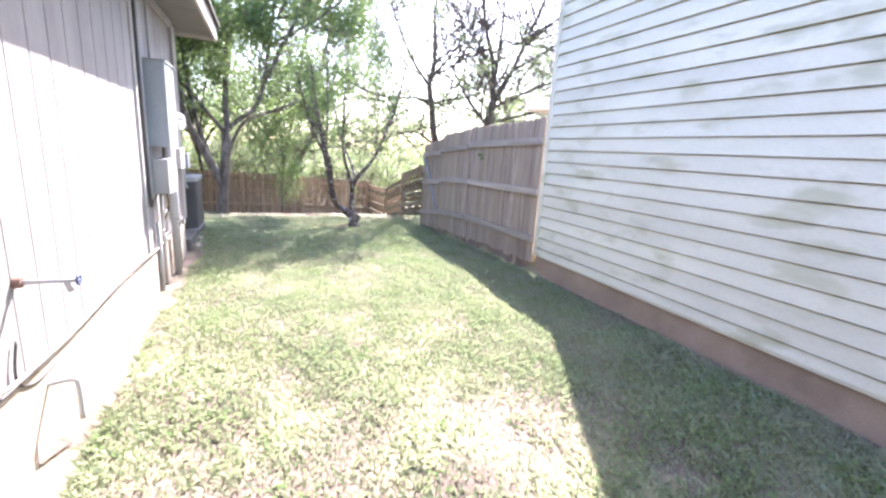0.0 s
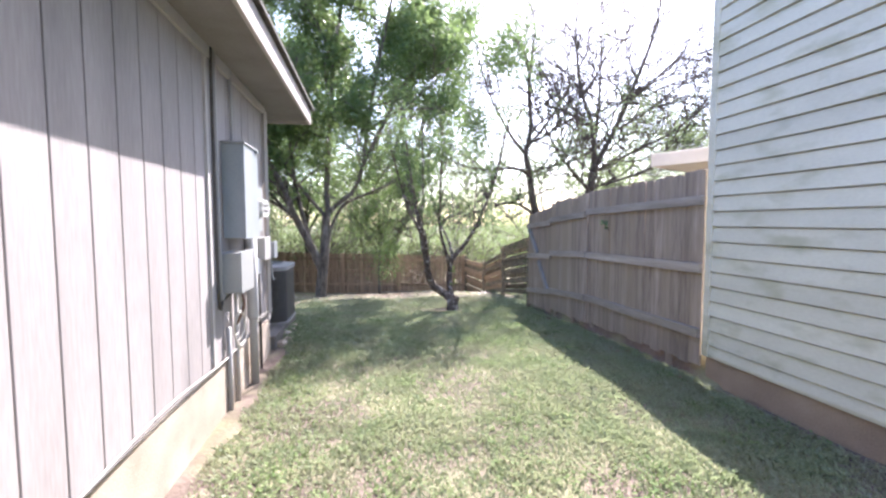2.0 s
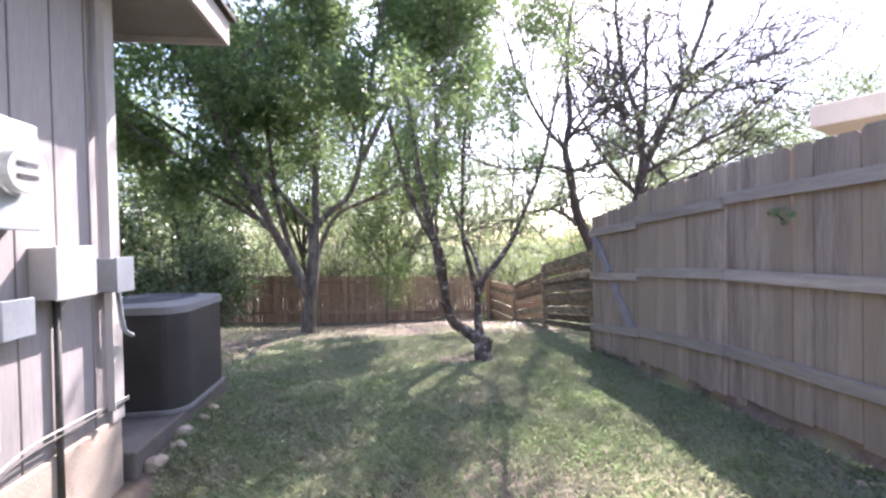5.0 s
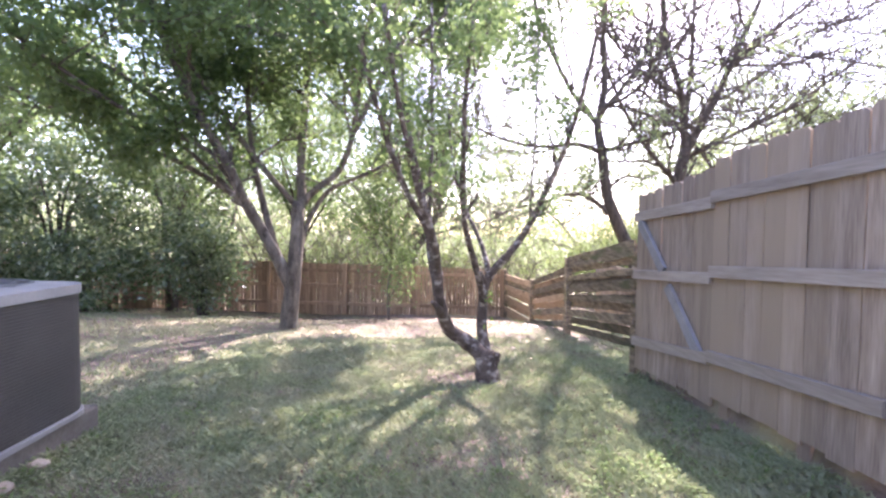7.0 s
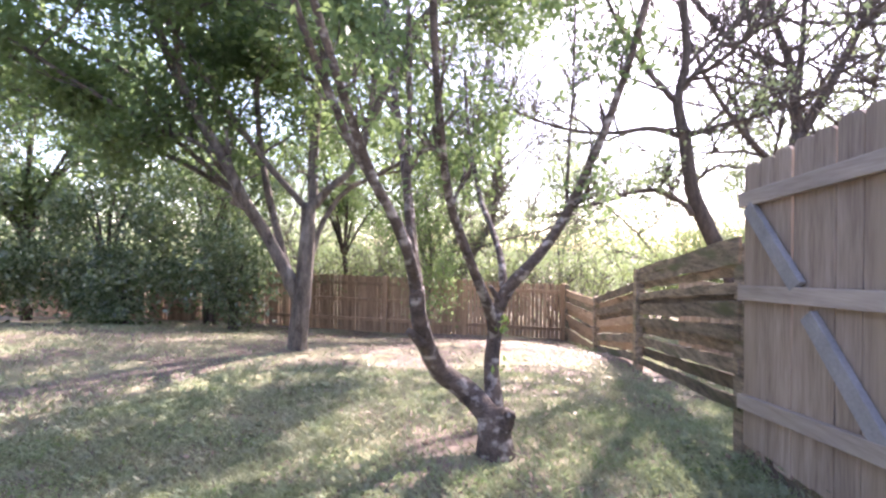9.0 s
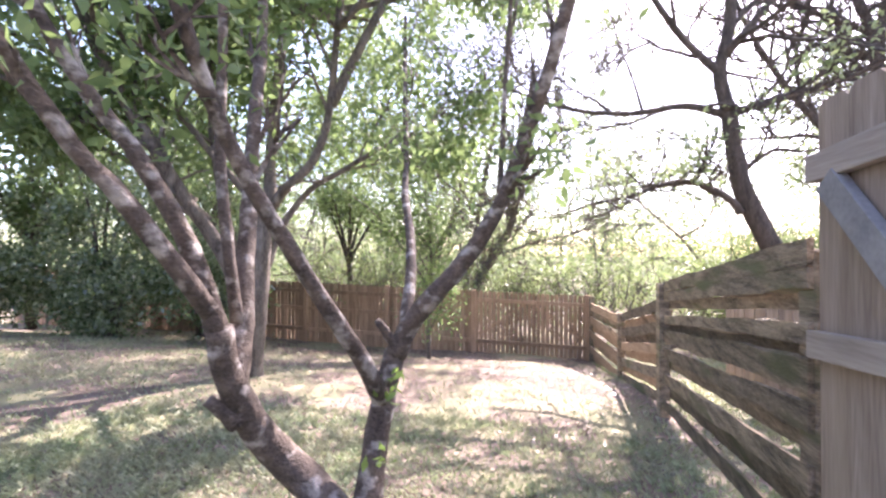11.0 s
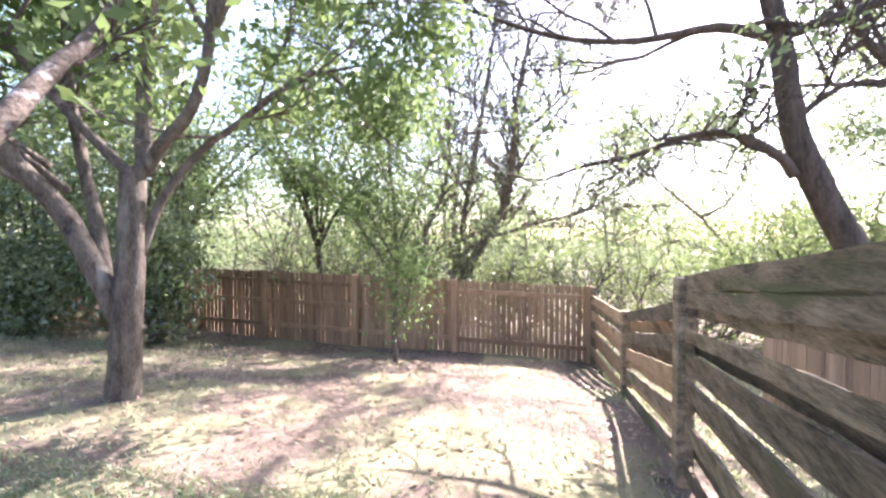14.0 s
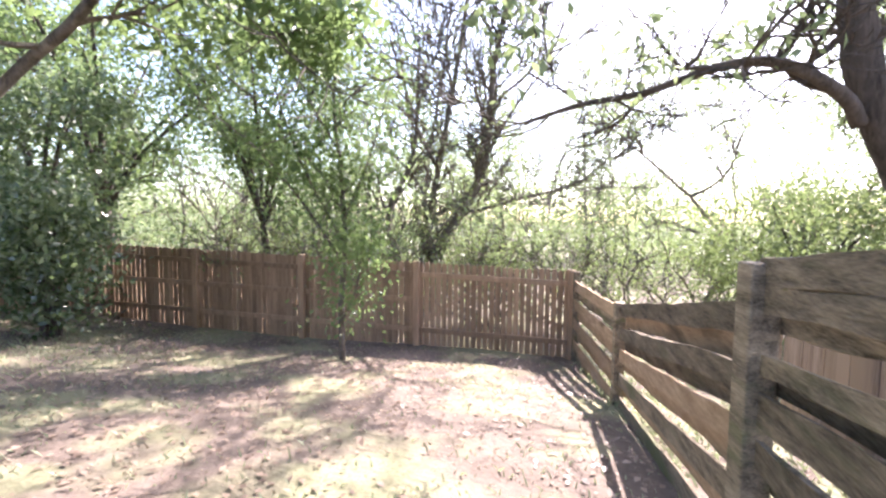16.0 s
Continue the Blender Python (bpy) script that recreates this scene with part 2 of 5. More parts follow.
M = {
    "soil": surface("soil", (0.095, 0.072, 0.058), (0.215, 0.163, 0.134), 2.4, 0.95, 0.8, fine=26, bump_size=0.04, spots=(0.23, 0.215, 0.13), spot_scale=1.3, spot_at=0.46),
    "siding": surface("grey_painted_plywood", (0.27, 0.245, 0.238), (0.40, 0.368, 0.357), 3, 0.75, 0.25, (1, 1, 0.12), 70, piece=0.05),
    "groove": surface("groove", (0.16, 0.145, 0.135), (0.25, 0.228, 0.215), 8),
    "trim": surface("grey_trim_paint", (0.40, 0.37, 0.35), (0.52, 0.49, 0.465), 5, 0.6, 0.15, (1, 1, 0.2)),
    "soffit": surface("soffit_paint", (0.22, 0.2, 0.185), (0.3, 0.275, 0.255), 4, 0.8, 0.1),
    "fascia": surface("fascia_paint", (0.42, 0.37, 0.33), (0.55, 0.50, 0.46), 5, 0.7, 0.2, (1, 0.2, 1)),
    "shingle": surface("asphalt_shingle", (0.05, 0.045, 0.04), (0.13, 0.115, 0.10), 12, 0.95, 0.6, fine=200, piece=0.2),
    "concrete": surface("foundation_concrete", (0.34, 0.28, 0.22), (0.52, 0.44, 0.36), 3, 0.9, 0.5, fine=90, spots=(0.3, 0.2, 0.14), spot_scale=2.5, spot_at=0.58),
    # darkened concrete: the canopy's shade on the pad is put into its colour
    "slab": surface("shaded_pad_concrete", (0.11, 0.098, 0.088), (0.20, 0.185, 0.165), 5, 0.9, 0.4),
    "lap": surface("pale_lap_siding", (0.57, 0.545, 0.45), (0.70, 0.675, 0.575), 2.2, 0.55, 0.12, (0.6, 0.6, 1.6), 50, spots=(0.47, 0.455, 0.335), spot_scale=3.6, spot_at=0.55, piece=0.04),
    "skirt": surface("red_brown_foundation", (0.24, 0.175, 0.13), (0.38, 0.29, 0.22), 3, 0.9, 0.5, fine=80, spots=(0.20, 0.15, 0.11), spot_scale=1.8, spot_at=0.55),
    "oldwood": surface("weathered_cedar", (0.18, 0.137, 0.112), (0.43, 0.345, 0.285), 7, 0.9, 0.5, (2.5, 2.5, 0.18), 40, piece=0.15, spots=(0.32, 0.25, 0.19), spot_scale=0.9, spot_at=0.5),
    "rail": surface("weathered_rail", (0.24, 0.20, 0.175), (0.42, 0.36, 0.32), 7, 0.9, 0.5, (2.5, 0.2, 2.5), 40, piece=0.15),
    "brace": surface("blue_grey_brace", (0.20, 0.195, 0.205), (0.34, 0.33, 0.34), 7, 0.85, 0.4),
    "lapfence": surface("mossy_old_boards", (0.045, 0.036, 0.026), (0.37, 0.295, 0.215), 5, 0.92, 1.0, (3, 0.7, 5), 30, piece=0.4, spots=(0.12, 0.125, 0.065), spot_scale=1.5, spot_at=0.55, bump_size=0.02),
    "tan": surface("tan_boards", (0.27, 0.175, 0.11), (0.55, 0.40, 0.27), 6, 0.88, 0.6, (3, 0.8, 5), 35, piece=0.25, spots=(0.14, 0.10, 0.065), spot_scale=1.6, spot_at=0.58),
    "picket": surface("brown_stained_picket", (0.20, 0.13, 0.088), (0.45, 0.305, 0.205), 6, 0.9, 0.4, (2.5, 2.5, 0.25), 40, piece=0.25),
    "bark": surface("mottled_bark", (0.03, 0.022, 0.018), (0.18, 0.14, 0.118), 11, 0.9, 1.0, (1, 1, 1.3), 70, spots=(0.38, 0.345, 0.32), spot_scale=13, spot_at=0.54, bump_size=0.02),
    "bark_grey": surface("grey_bark", (0.045, 0.036, 0.03), (0.23, 0.195, 0.165), 11, 0.92, 1.0, (1, 1, 0.4), 55, spots=(0.28, 0.25, 0.22), spot_scale=5, spot_at=0.58, bump_size=0.035),
    "bark_dark": surface("dark_furrowed_bark", (0.032, 0.026, 0.022), (0.13, 0.105, 0.09), 12, 0.95, 1.0, (1, 1, 0.3), 50, bump_size=0.03),
    "box": surface("grey_enamel_steel", (0.29, 0.32, 0.34), (0.37, 0.40, 0.415), 3, 0.38, 0.05, spec=0.5),
    "boxold": surface("beige_enamel_steel", (0.29, 0.30, 0.295), (0.37, 0.375, 0.365), 3, 0.5, 0.06),
    "boxdark": surface("dark_grey_plastic", (0.20, 0.22, 0.24), (0.28, 0.30, 0.32), 6, 0.5, 0.05),
    "pvc": surface("painted_conduit", (0.36, 0.35, 0.345), (0.46, 0.445, 0.43), 5, 0.55, 0.1),
    "wire": surface("grey_cable", (0.42, 0.40, 0.37), (0.58, 0.55, 0.5), 10, 0.6, 0.1),
    "blackwire": surface("dark_cable", (0.06, 0.055, 0.05), (0.12, 0.11, 0.1), 10, 0.6, 0.1),
    "copper": surface("rusty_pipe", (0.13, 0.075, 0.055), (0.22, 0.13, 0.10), 25, 0.7, 0.4),
    "blue": surface("blue_handle", (0.08, 0.09, 0.18), (0.15, 0.17, 0.26), 30, 0.5, 0.1),
    "acbody": surface("brown_grey_louvres", (0.055, 0.052, 0.053), (0.085, 0.081, 0.082), 5, 0.5, 0.05),
    "actrim": surface("pale_metal_trim", (0.24, 0.24, 0.245), (0.32, 0.32, 0.325), 5, 0.5, 0.05),
    "dark": surface("dark_inside", (0.01, 0.01, 0.01), (0.03, 0.03, 0.03), 5, 0.9, 0),
    "cream": surface("cream_porch_trim", (0.62, 0.55, 0.48), (0.74, 0.67, 0.6), 4, 0.6, 0.1),
    "orange": surface("orange_tan_wall", (0.55, 0.36, 0.18), (0.66, 0.46, 0.25), 4, 0.8, 0.1),
    "grass": leafy("grass_blades", (0.20, 0.245, 0.14), (0.38, 0.43, 0.27), (0.40, 0.47, 0.24), 0.36, patch=(0.33, 0.335, 0.235)),
    "weed": leafy("broad_weed_leaf", (0.11, 0.17, 0.06), (0.21, 0.28, 0.12), (0.30, 0.42, 0.13), 0.3, 0.8, 0.1, patch=(0.19, 0.22, 0.12)),
    "straw": leafy("dry_grass", (0.21, 0.165, 0.12), (0.34, 0.27, 0.2), (0.4, 0.32, 0.18), 0.2),
    "litter": leafy("dead_leaves", (0.12, 0.08, 0.06), (0.36, 0.27, 0.21), (0.3, 0.18, 0.1), 0.15),
    # pale end of the evergreen range paints in glints of light on glossy leaves
    "leaf_dark": leafy("dark_evergreen_leaf", (0.025, 0.05, 0.022), (0.28, 0.33, 0.22), (0.30, 0.44, 0.15), 0.36, 0.25, 1.0),
    "leaf_mid": leafy("green_leaf", (0.04, 0.08, 0.028), (0.13, 0.21, 0.07), (0.37, 0.50, 0.19), 0.48, patch=(0.10, 0.15, 0.06), patch_scale=1.1),
    "leaf_fresh": leafy("bright_green_leaf", (0.06, 0.12, 0.035), (0.17, 0.26, 0.085), (0.42, 0.60, 0.15), 0.5),
    "leaf_new": leafy("fresh_yellow_green_leaf", (0.10, 0.14, 0.07), (0.27, 0.33, 0.165), (0.45, 0.56, 0.26), 0.48, patch=(0.13, 0.19, 0.085), patch_scale=0.45),
    "leaf_olive": leafy("olive_leaf", (0.06, 0.09, 0.04), (0.19, 0.24, 0.105), (0.36, 0.46, 0.16), 0.42),
}
glass = bpy.data.materials.new("meter_glass")
glass.use_nodes = True
gb = glass.node_tree.nodes["Principled BSDF"]
gb.inputs["Transmission Weight"].default_value, gb.inputs["Roughness"].default_value, gb.inputs["IOR"].default_value = 0.9, 0.05, 1.3
M["glass"] = glass

# ---- ground ----
xs = np.unique(np.concatenate([np.linspace(-9, 9, 121), np.linspace(3.2, 3.8, 25), np.linspace(-60, 60, 41), [-400, -200, -110, 110, 200, 400]]))
ys = np.unique(np.concatenate([np.linspace(-4, 20, 161), np.linspace(-60, 80, 48), [-400, -200, -110, 120, 200, 400]]))
gx, gy = np.meshgrid(xs, ys)
gv = np.stack([gx, gy, gz(gx, gy)], -1).reshape(-1, 3)
nx = len(xs)
gf = [(j * nx + i, j * nx + i + 1, (j + 1) * nx + i + 1, (j + 1) * nx + i) for j in range(len(ys) - 1) for i in range(nx - 1)]
g = Geo()
g.v, g.f = gv.tolist(), gf
ground = tagged(part("ground", g, M["soil"], smooth=True), "uneven lawn soil with bare tan patches", "ground", kind="structure")


def scatter(n, x0, x1, y0, y1):
    return rng.uniform(x0, x1, n), rng.uniform(y0, y1, n)


def outside_houses(x, y):
    """Where grass can grow."""
    return ~((x < -0.72 + 0.16 * vnoise(x, y, 0.25, 31)) & (y < 6.25)) & ~((x > 3.3) & (y < 4.5)) & ~((x > 3.33) & (x < 3.8) & (y < 8)) & ~((x < -0.72) & (x > -1.97) & (y > 6.0) & (y < 7.5))


def cover(x, y):
    """How much grass covers the ground, from 0 to 1."""
    fade = np.interp(y, (8, 9.5, 11, 13, 15.5), (1.0, 0.65, 0.34, 0.14, 0.05))
    fade = np.maximum(np.maximum(fade, np.clip((-0.5 - x) / 4, 0, 0.6)), np.clip((x - 3.8) * 4, 0, 0.9))
    patch = np.clip((vnoise(x, y, 0.55, 11) * 0.6 + vnoise(x, y, 1.7, 12) * 0.6 - 0.15) * 2.2, 0.0, 1)
    patch = np.maximum(patch, np.interp(y, (4, 10), (0.5, 0.15)))
    bare = 0.85 * np.exp(-((x - 1.72) ** 2 + (y - 8.8) ** 2) / 0.3) + 0.7 * np.exp(-(x - 1.25) ** 2 / 0.4 - (y - 1.7) ** 2 / 0.22) + 0.6 * np.exp(-(x - 1.5) ** 2 / 0.3 - (y - 3.1) ** 2 / 0.15)
    bare = bare + 0.55 * np.clip((y - 10.8) / 1.6, 0, 1)
    return fade * patch * (1 - np.clip(bare, 0, 0.9))


def blades(name, n, x0, x1, y0, y1, mat, tall, wide, label, straw=False):
    x, y = scatter(n, x0, x1, y0, y1)
    c = cover(x, y)
    keep = outside_houses(x, y) & (rng.uniform(size=n) < ((1.05 - c) * 0.16 if straw else c))
    x, y = x[keep], y[keep]
    n = len(x)
    p = np.stack([x, y, gz(x, y) - 0.004], 1)
    a = rng.uniform(0, 2 * np.pi, n)
    w = np.stack([np.cos(a), np.sin(a), 0 * a], 1) * (wide * rng.uniform(0.6, 1.3, n))[:, None]
    b = a + rng.normal(1.57, 0.6, n)
    h = tall * rng.uniform(0.4, 1.3, n) * (0.45 + 0.6 * vnoise(x, y, 0.4, 9) + 0.7 * vnoise(x, y, 0.13, 19))
    lean = (rng.uniform(0.9, 2.6, n) if straw else rng.uniform(0.3, 1.5, n)) * h
    tip = p + np.stack([np.cos(b) * lean, np.sin(b) * lean, h], 1)
    mid = p + np.stack([np.cos(b) * lean * 0.35, np.sin(b) * lean * 0.35, h * 0.62], 1)
    ob = part(name, quads(name, np.stack([p - w / 2, p + w / 2, mid + w / 2.4, tip], 1), M[mat]), None)
    return tagged(ob, label, "grass", kind="stuff")


blades("lawn_grass", 460000, -1.2, 4.4, 0.3, 11, "grass", 0.03, 0.0095, "mown green lawn grass with clumps of weeds")
blades("lawn_grass", 200000, -9, 4.2, 6.2, 16.6, "grass", 0.035, 0.013, "thin shaded lawn grass over bare soil")
blades("lawn_grass", 30000, 3.9, 8, 8.5, 18, "grass", 0.06, 0.018, "longer green grass beyond the plank fence")
blades("lawn_grass", 70000, -0.6, 3.3, -6, 0.4, "grass", 0.035, 0.016, "mown lawn grass between the houses")
x, y = scatter(120000, -1.0, 4.2, 0.3, 10)
k = outside_houses(x, y) & (rng.uniform(size=120000) < np.clip(vnoise(x, y, 0.22, 41) * 1.5 + vnoise(x, y, 0.9, 42) * 0.8 - 1.1, 0, 1) * np.interp(y, (7, 10), (1.0, 0.4)))
x, y = x[k], y[k]
tagged(part("lawn_weeds", leaf_mesh("lawn_weeds", np.stack([x, y, gz(x, y) + rng.uniform(0.012, 0.04, len(x))], 1), 0.03, M["weed"], -0.1, 0.6, 0.8)), "low broad-leaved weeds in clumps among the grass", "weeds", kind="stuff")
blades("dry_grass", 110000, -1.2, 4.4, 0.3, 16.6, "straw", 0.016, 0.008, "flattened dry straw among the lawn", True)
x, y = scatter(52000, -7, 3.8, 8, 16.8)
k = 1.7 * rng.uniform(size=52000) < np.interp(y, (8, 10, 12, 14.5, 16), (0.02, 0.10, 0.25, 0.6, 0.9)) * vnoise(x, y, 0.7, 21) * 1.4
x, y = x[k], y[k]
tagged(part("leaf_litter", leaf_mesh("leaf_litter", np.stack([x, y, gz(x, y) + 0.012], 1), 0.05, M["litter"], 0.0, 0.6, 0.15)), "brown dead leaves scattered on the ground", "dead leaves", kind="stuff")

# ---- grey house ----
WX = -0.80
house = thing("grey_house", "low grey house with grooved plywood siding and concrete footing", "house")
WALL_END = 6.06


def wall_panels():
    """Grooved plywood sheets along the side wall."""
    backing = Geo()
    backing.box((WX - 0.2, -6, 0.36), (WX - 0.012, WALL_END, 2.70))
    part("wall_core", backing, M["groove"], house)
    pitch = 0.2185
    y = 2.602 - 0.2185 * 40
    while y < 5.97:
        p = Geo()
        p.box((WX - 0.014, y + 0.0045, 0.38), (WX, min(y + pitch - 0.0045, 5.99), 2.70))
        part("siding_plank", p, M["siding"], house, bevel=0.003)
        y += pitch
    b = Geo()
    b.box((WX - 0.004, 4.308, 0.40), (WX + 0.018, 4.352, 2.74))
    part("batten", b, M["trim"], house, bevel=0.003)
    c = Geo()
    c.box((WX - 0.01, WALL_END - 0.085, 0.36), (WX + 0.022, WALL_END + 0.02, 2.66))
    part("corner_trim", c, M["trim"], house, bevel=0.004)
    e = Geo()
    e.box((-8, WALL_END - 0.2, 0.36), (WX - 0.01, WALL_END, 2.70))
    part("end_wall", e, M["siding"], house)
    f = Geo()
    f.box((-8, -6, -0.6), (WX + 0.012, WALL_END + 0.01, 0.375))
    part("foundation", f, M["concrete"], house, "stained concrete footing", bevel=0.01)


def eaves():
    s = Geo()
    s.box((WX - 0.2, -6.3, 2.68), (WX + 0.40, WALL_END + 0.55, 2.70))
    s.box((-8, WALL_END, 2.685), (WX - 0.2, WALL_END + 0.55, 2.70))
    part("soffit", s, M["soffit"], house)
    f = Geo()
    f.box((WX + 0.40, -6.3, 2.64), (WX + 0.43, WALL_END + 0.58, 2.81))
    part("fascia", f, M["fascia"], house, bevel=0.004)
    f = Geo()
    f.box((-8, WALL_END + 0.55, 2.64), (WX + 0.398, WALL_END + 0.58, 2.81))
    part("fascia", f, M["fascia"], house, bevel=0.004)
    fr = Geo()
    fr.box((WX, -6, 2.60), (WX + 0.024, WALL_END, 2.678))
    part("frieze_board", fr, M["trim"], house, bevel=0.003)
    r = Geo()
    a, b = (WX + 0.47, 2.815), (-5.0, 4.3)
    r.add([(a[0], -6.4, a[1]), (a[0], WALL_END + 0.62, a[1]), (b[0], WALL_END + 0.62, b[1]), (b[0], -6.4, b[1]),
           (a[0], -6.4, a[1] + 0.03), (a[0], WALL_END + 0.62, a[1] + 0.03), (b[0], WALL_END + 0.62, b[1] + 0.03), (b[0], -6.4, b[1] + 0.03)],
          ((0, 1, 2, 3), (7, 6, 5, 4), (0, 4, 5, 1), (1, 5, 6, 2), (2, 6, 7, 3), (3, 7, 4, 0)))
    r.add([(b[0], -6.4, b[1]), (b[0], WALL_END + 0.62, b[1]), (-9.2, WALL_END + 0.62, 2.87), (-9.2, -6.4, 2.87)], ((0, 1, 2, 3),))
    r.add([(a[0] - 0.1, WALL_END + 0.56, 2.88), (b[0], WALL_END + 0.56, b[1]), (-9.2, WALL_END + 0.56, 2.88)], ((0, 1, 2),))
    part("roof", r, M["shingle"], house, "dark asphalt shingle roof")


wall_panels()
eaves()


# ---- pale house ----
RX, RY = 3.35, 4.465
pale = thing("pale_house", "tall house with mildewed pale green lap siding", "house")
g = Geo()
g.box((RX + 0.03, -7, 0.2), (10, RY - 0.012, 5.4))
part("wall_core", g, M["lap"], pale)
g = Geo()
g.box((RX + 0.012, -7.02, -0.7), (10, RY - 0.005, 0.23))
part("foundation", g, M["skirt"], pale, "red-brown plastered footing", bevel=0.008)
g = Geo()
g.box((RX - 0.012, -7, 0.212), (RX + 0.02, RY - 0.05, 0.262))
part("base_trim", g, M["lap"], pale, bevel=0.004)
z = 0.194
while z < 5.3:
    g = Geo()
    y1, lo, hi = RY - 0.055, max(z, 0.24), z + 0.122
    g.add([(RX - 0.018, -7, lo), (RX - 0.018, y1, lo), (RX - 0.002, y1, hi), (RX - 0.002, -7, hi),
           (RX + 0.03, -7, lo), (RX + 0.03, y1, lo), (RX + 0.03, y1, hi), (RX + 0.03, -7, hi)],
          ((0, 3, 2, 1), (0, 1, 5, 4), (1, 2, 6, 5), (2, 3, 7, 6), (3, 0, 4, 7)))
    part("lap_board", g, M["lap"], pale)
    z += 0.1339
g = Geo()
g.box((RX - 0.022, RY - 0.055, 0.212), (RX + 0.06, RY + 0.012, 5.4))
part("corner_trim", g, M["lap"], pale, "pale corner board", bevel=0.004)
g = Geo()
g.box((RX - 0.45, -7.4, 5.4), (10.4, RY + 0.4, 5.5))
part("roof", g, M["shingle"], pale)

# ---- neighbour's porch roof ----
PORCH = pose(4.62, 7.09, 0, 0, 0, -63.4)
porch = thing("porch", "cream porch roof on an orange-tan post behind the fence", "porch")
g = Geo()
g.box((0, 0, 2.28), (5, 4, 2.48), PORCH)
part("roof_edge", g, M["cream"], porch, bevel=0.01)
g = Geo()
g.box((3.0, 0.10, -0.8), (3.1, 0.20, 2.28), PORCH)
part("post", g, M["orange"], porch, bevel=0.01)


# ---- tall board fence ----
def fence_x(y):
    return 3.32 + 0.01 * (y - 4.5)


def picket_mesh(name, w, h, t, ear, mat):
    """One board standing at the origin, its top corners cut."""
    g = Geo()
    out = [(-w / 2, 0), (w / 2, 0), (w / 2, h - ear), (w / 2 - ear, h), (-w / 2 + ear, h), (-w / 2, h - ear)]
    n = len(out)
    g.add([(0, a, b) for a, b in out] + [(t, a, b) for a, b in out],
          [tuple(reversed(range(n))), tuple(range(n, 2 * n))] + [(i, (i + 1) % n, n + (i + 1) % n, n + i) for i in range(n)])
    return g.mesh(name, mat)


def tall_panel(name, label, y0, y1, top0, top1, bot0, bot1, rails, inset=0.0, brace=False):
    f = thing(name, label, "fence" if not brace else "gate", "board fence panels")
    n = max(1, round((y1 - y0) / 0.142))
    w = (y1 - y0) / n
    for i in range(n):
        k = (i + 0.5) / n
        y = y0 + k * (y1 - y0)
        top, bot = top0 + k * (top1 - top0) + random.uniform(-0.012, 0.012), bot0 + k * (bot1 - bot0) + random.uniform(-0.02, 0.02)
        ob = new("picket", picket_mesh("picket", w - random.uniform(0.001, 0.007), top - bot, 0.018, 0.022, M["oldwood"]))
        ob.parent = f
        ob.location = (fence_x(y) + inset + random.uniform(-0.003, 0.003), y, bot)
        ob.rotation_euler = (random.uniform(-0.006, 0.006), 0, random.uniform(-0.02, 0.02))
    for r0, r1 in rails:
        g = Geo()
        xa, xb = fence_x(y0) + inset - 0.042, fence_x(y1) + inset - 0.042
        g.add([(xa, y0, r0), (xb, y1, r1), (xb + 0.038, y1, r1), (xa + 0.038, y0, r0), (xa, y0, r0 + 0.088), (xb, y1, r1 + 0.088), (xb + 0.038, y1, r1 + 0.088), (xa + 0.038, y0, r0 + 0.088)],
              ((0, 3, 2, 1), (4, 5, 6, 7), (0, 1, 5, 4), (1, 2, 6, 5), (2, 3, 7, 6), (3, 0, 4, 7)))
        part("rail", g, M["rail"], f, bevel=0.004)
    if brace:
        x = fence_x(y0) + inset - 0.036
        for (ya, za), (yb, zb) in (((y1 - 0.09, 1.31), (y1 - 0.48, 0.87)), ((y1 - 0.55, 0.74), (y0 + 0.10, 0.24))):
            g = Geo()
            d = Vector((0, zb - za, ya - yb)).normalized() * 0.045
            g.add([(x + e, y + k * d.y, z + k * d.z) for e in (0, 0.034) for (y, z), k in (((ya, za), 1), ((yb, zb), 1), ((yb, zb), -1), ((ya, za), -1))],
                  ((0, 1, 2, 3), (7, 6, 5, 4), (0, 4, 5, 1), (1, 5, 6, 2), (2, 6, 7, 3), (3, 7, 4, 0)))
            part("brace", g, M["brace"], f, "blue-grey diagonal brace", bevel=0.004)
    for yp in (y0 + 0.45, y1 - 0.12):
        g = Geo()
        x = fence_x(yp) + inset + 0.022
        g.box((x, yp - 0.045, -0.7), (x + 0.09, yp + 0.045, min(top0, top1) - 0.15))
        part("post", g, M["oldwood"], f, bevel=0.005)
    return f


tall_panel("board_fence", "weathered grey-brown cedar fence panel beside the pale house", 4.485, 6.63, 1.91, 1.85, 0.10, 0.02, ((1.59, 1.53), (0.97, 0.93), (0.37, 0.33)))
tall_panel("board_fence", "weathered cedar fence panel with low gap at ground", 6.60, 7.80, 1.83, 1.75, 0.01, -0.02, ((1.50, 1.42), (0.94, 0.87), (0.33, 0.24)), -0.025)
tall_panel("fence_gate", "closed weathered board gate with blue-grey diagonal brace", 7.79, 8.87, 1.70, 1.56, -0.08, -0.14, ((1.38, 1.31), (0.82, 0.75), (0.22, 0.09)), -0.02, True)


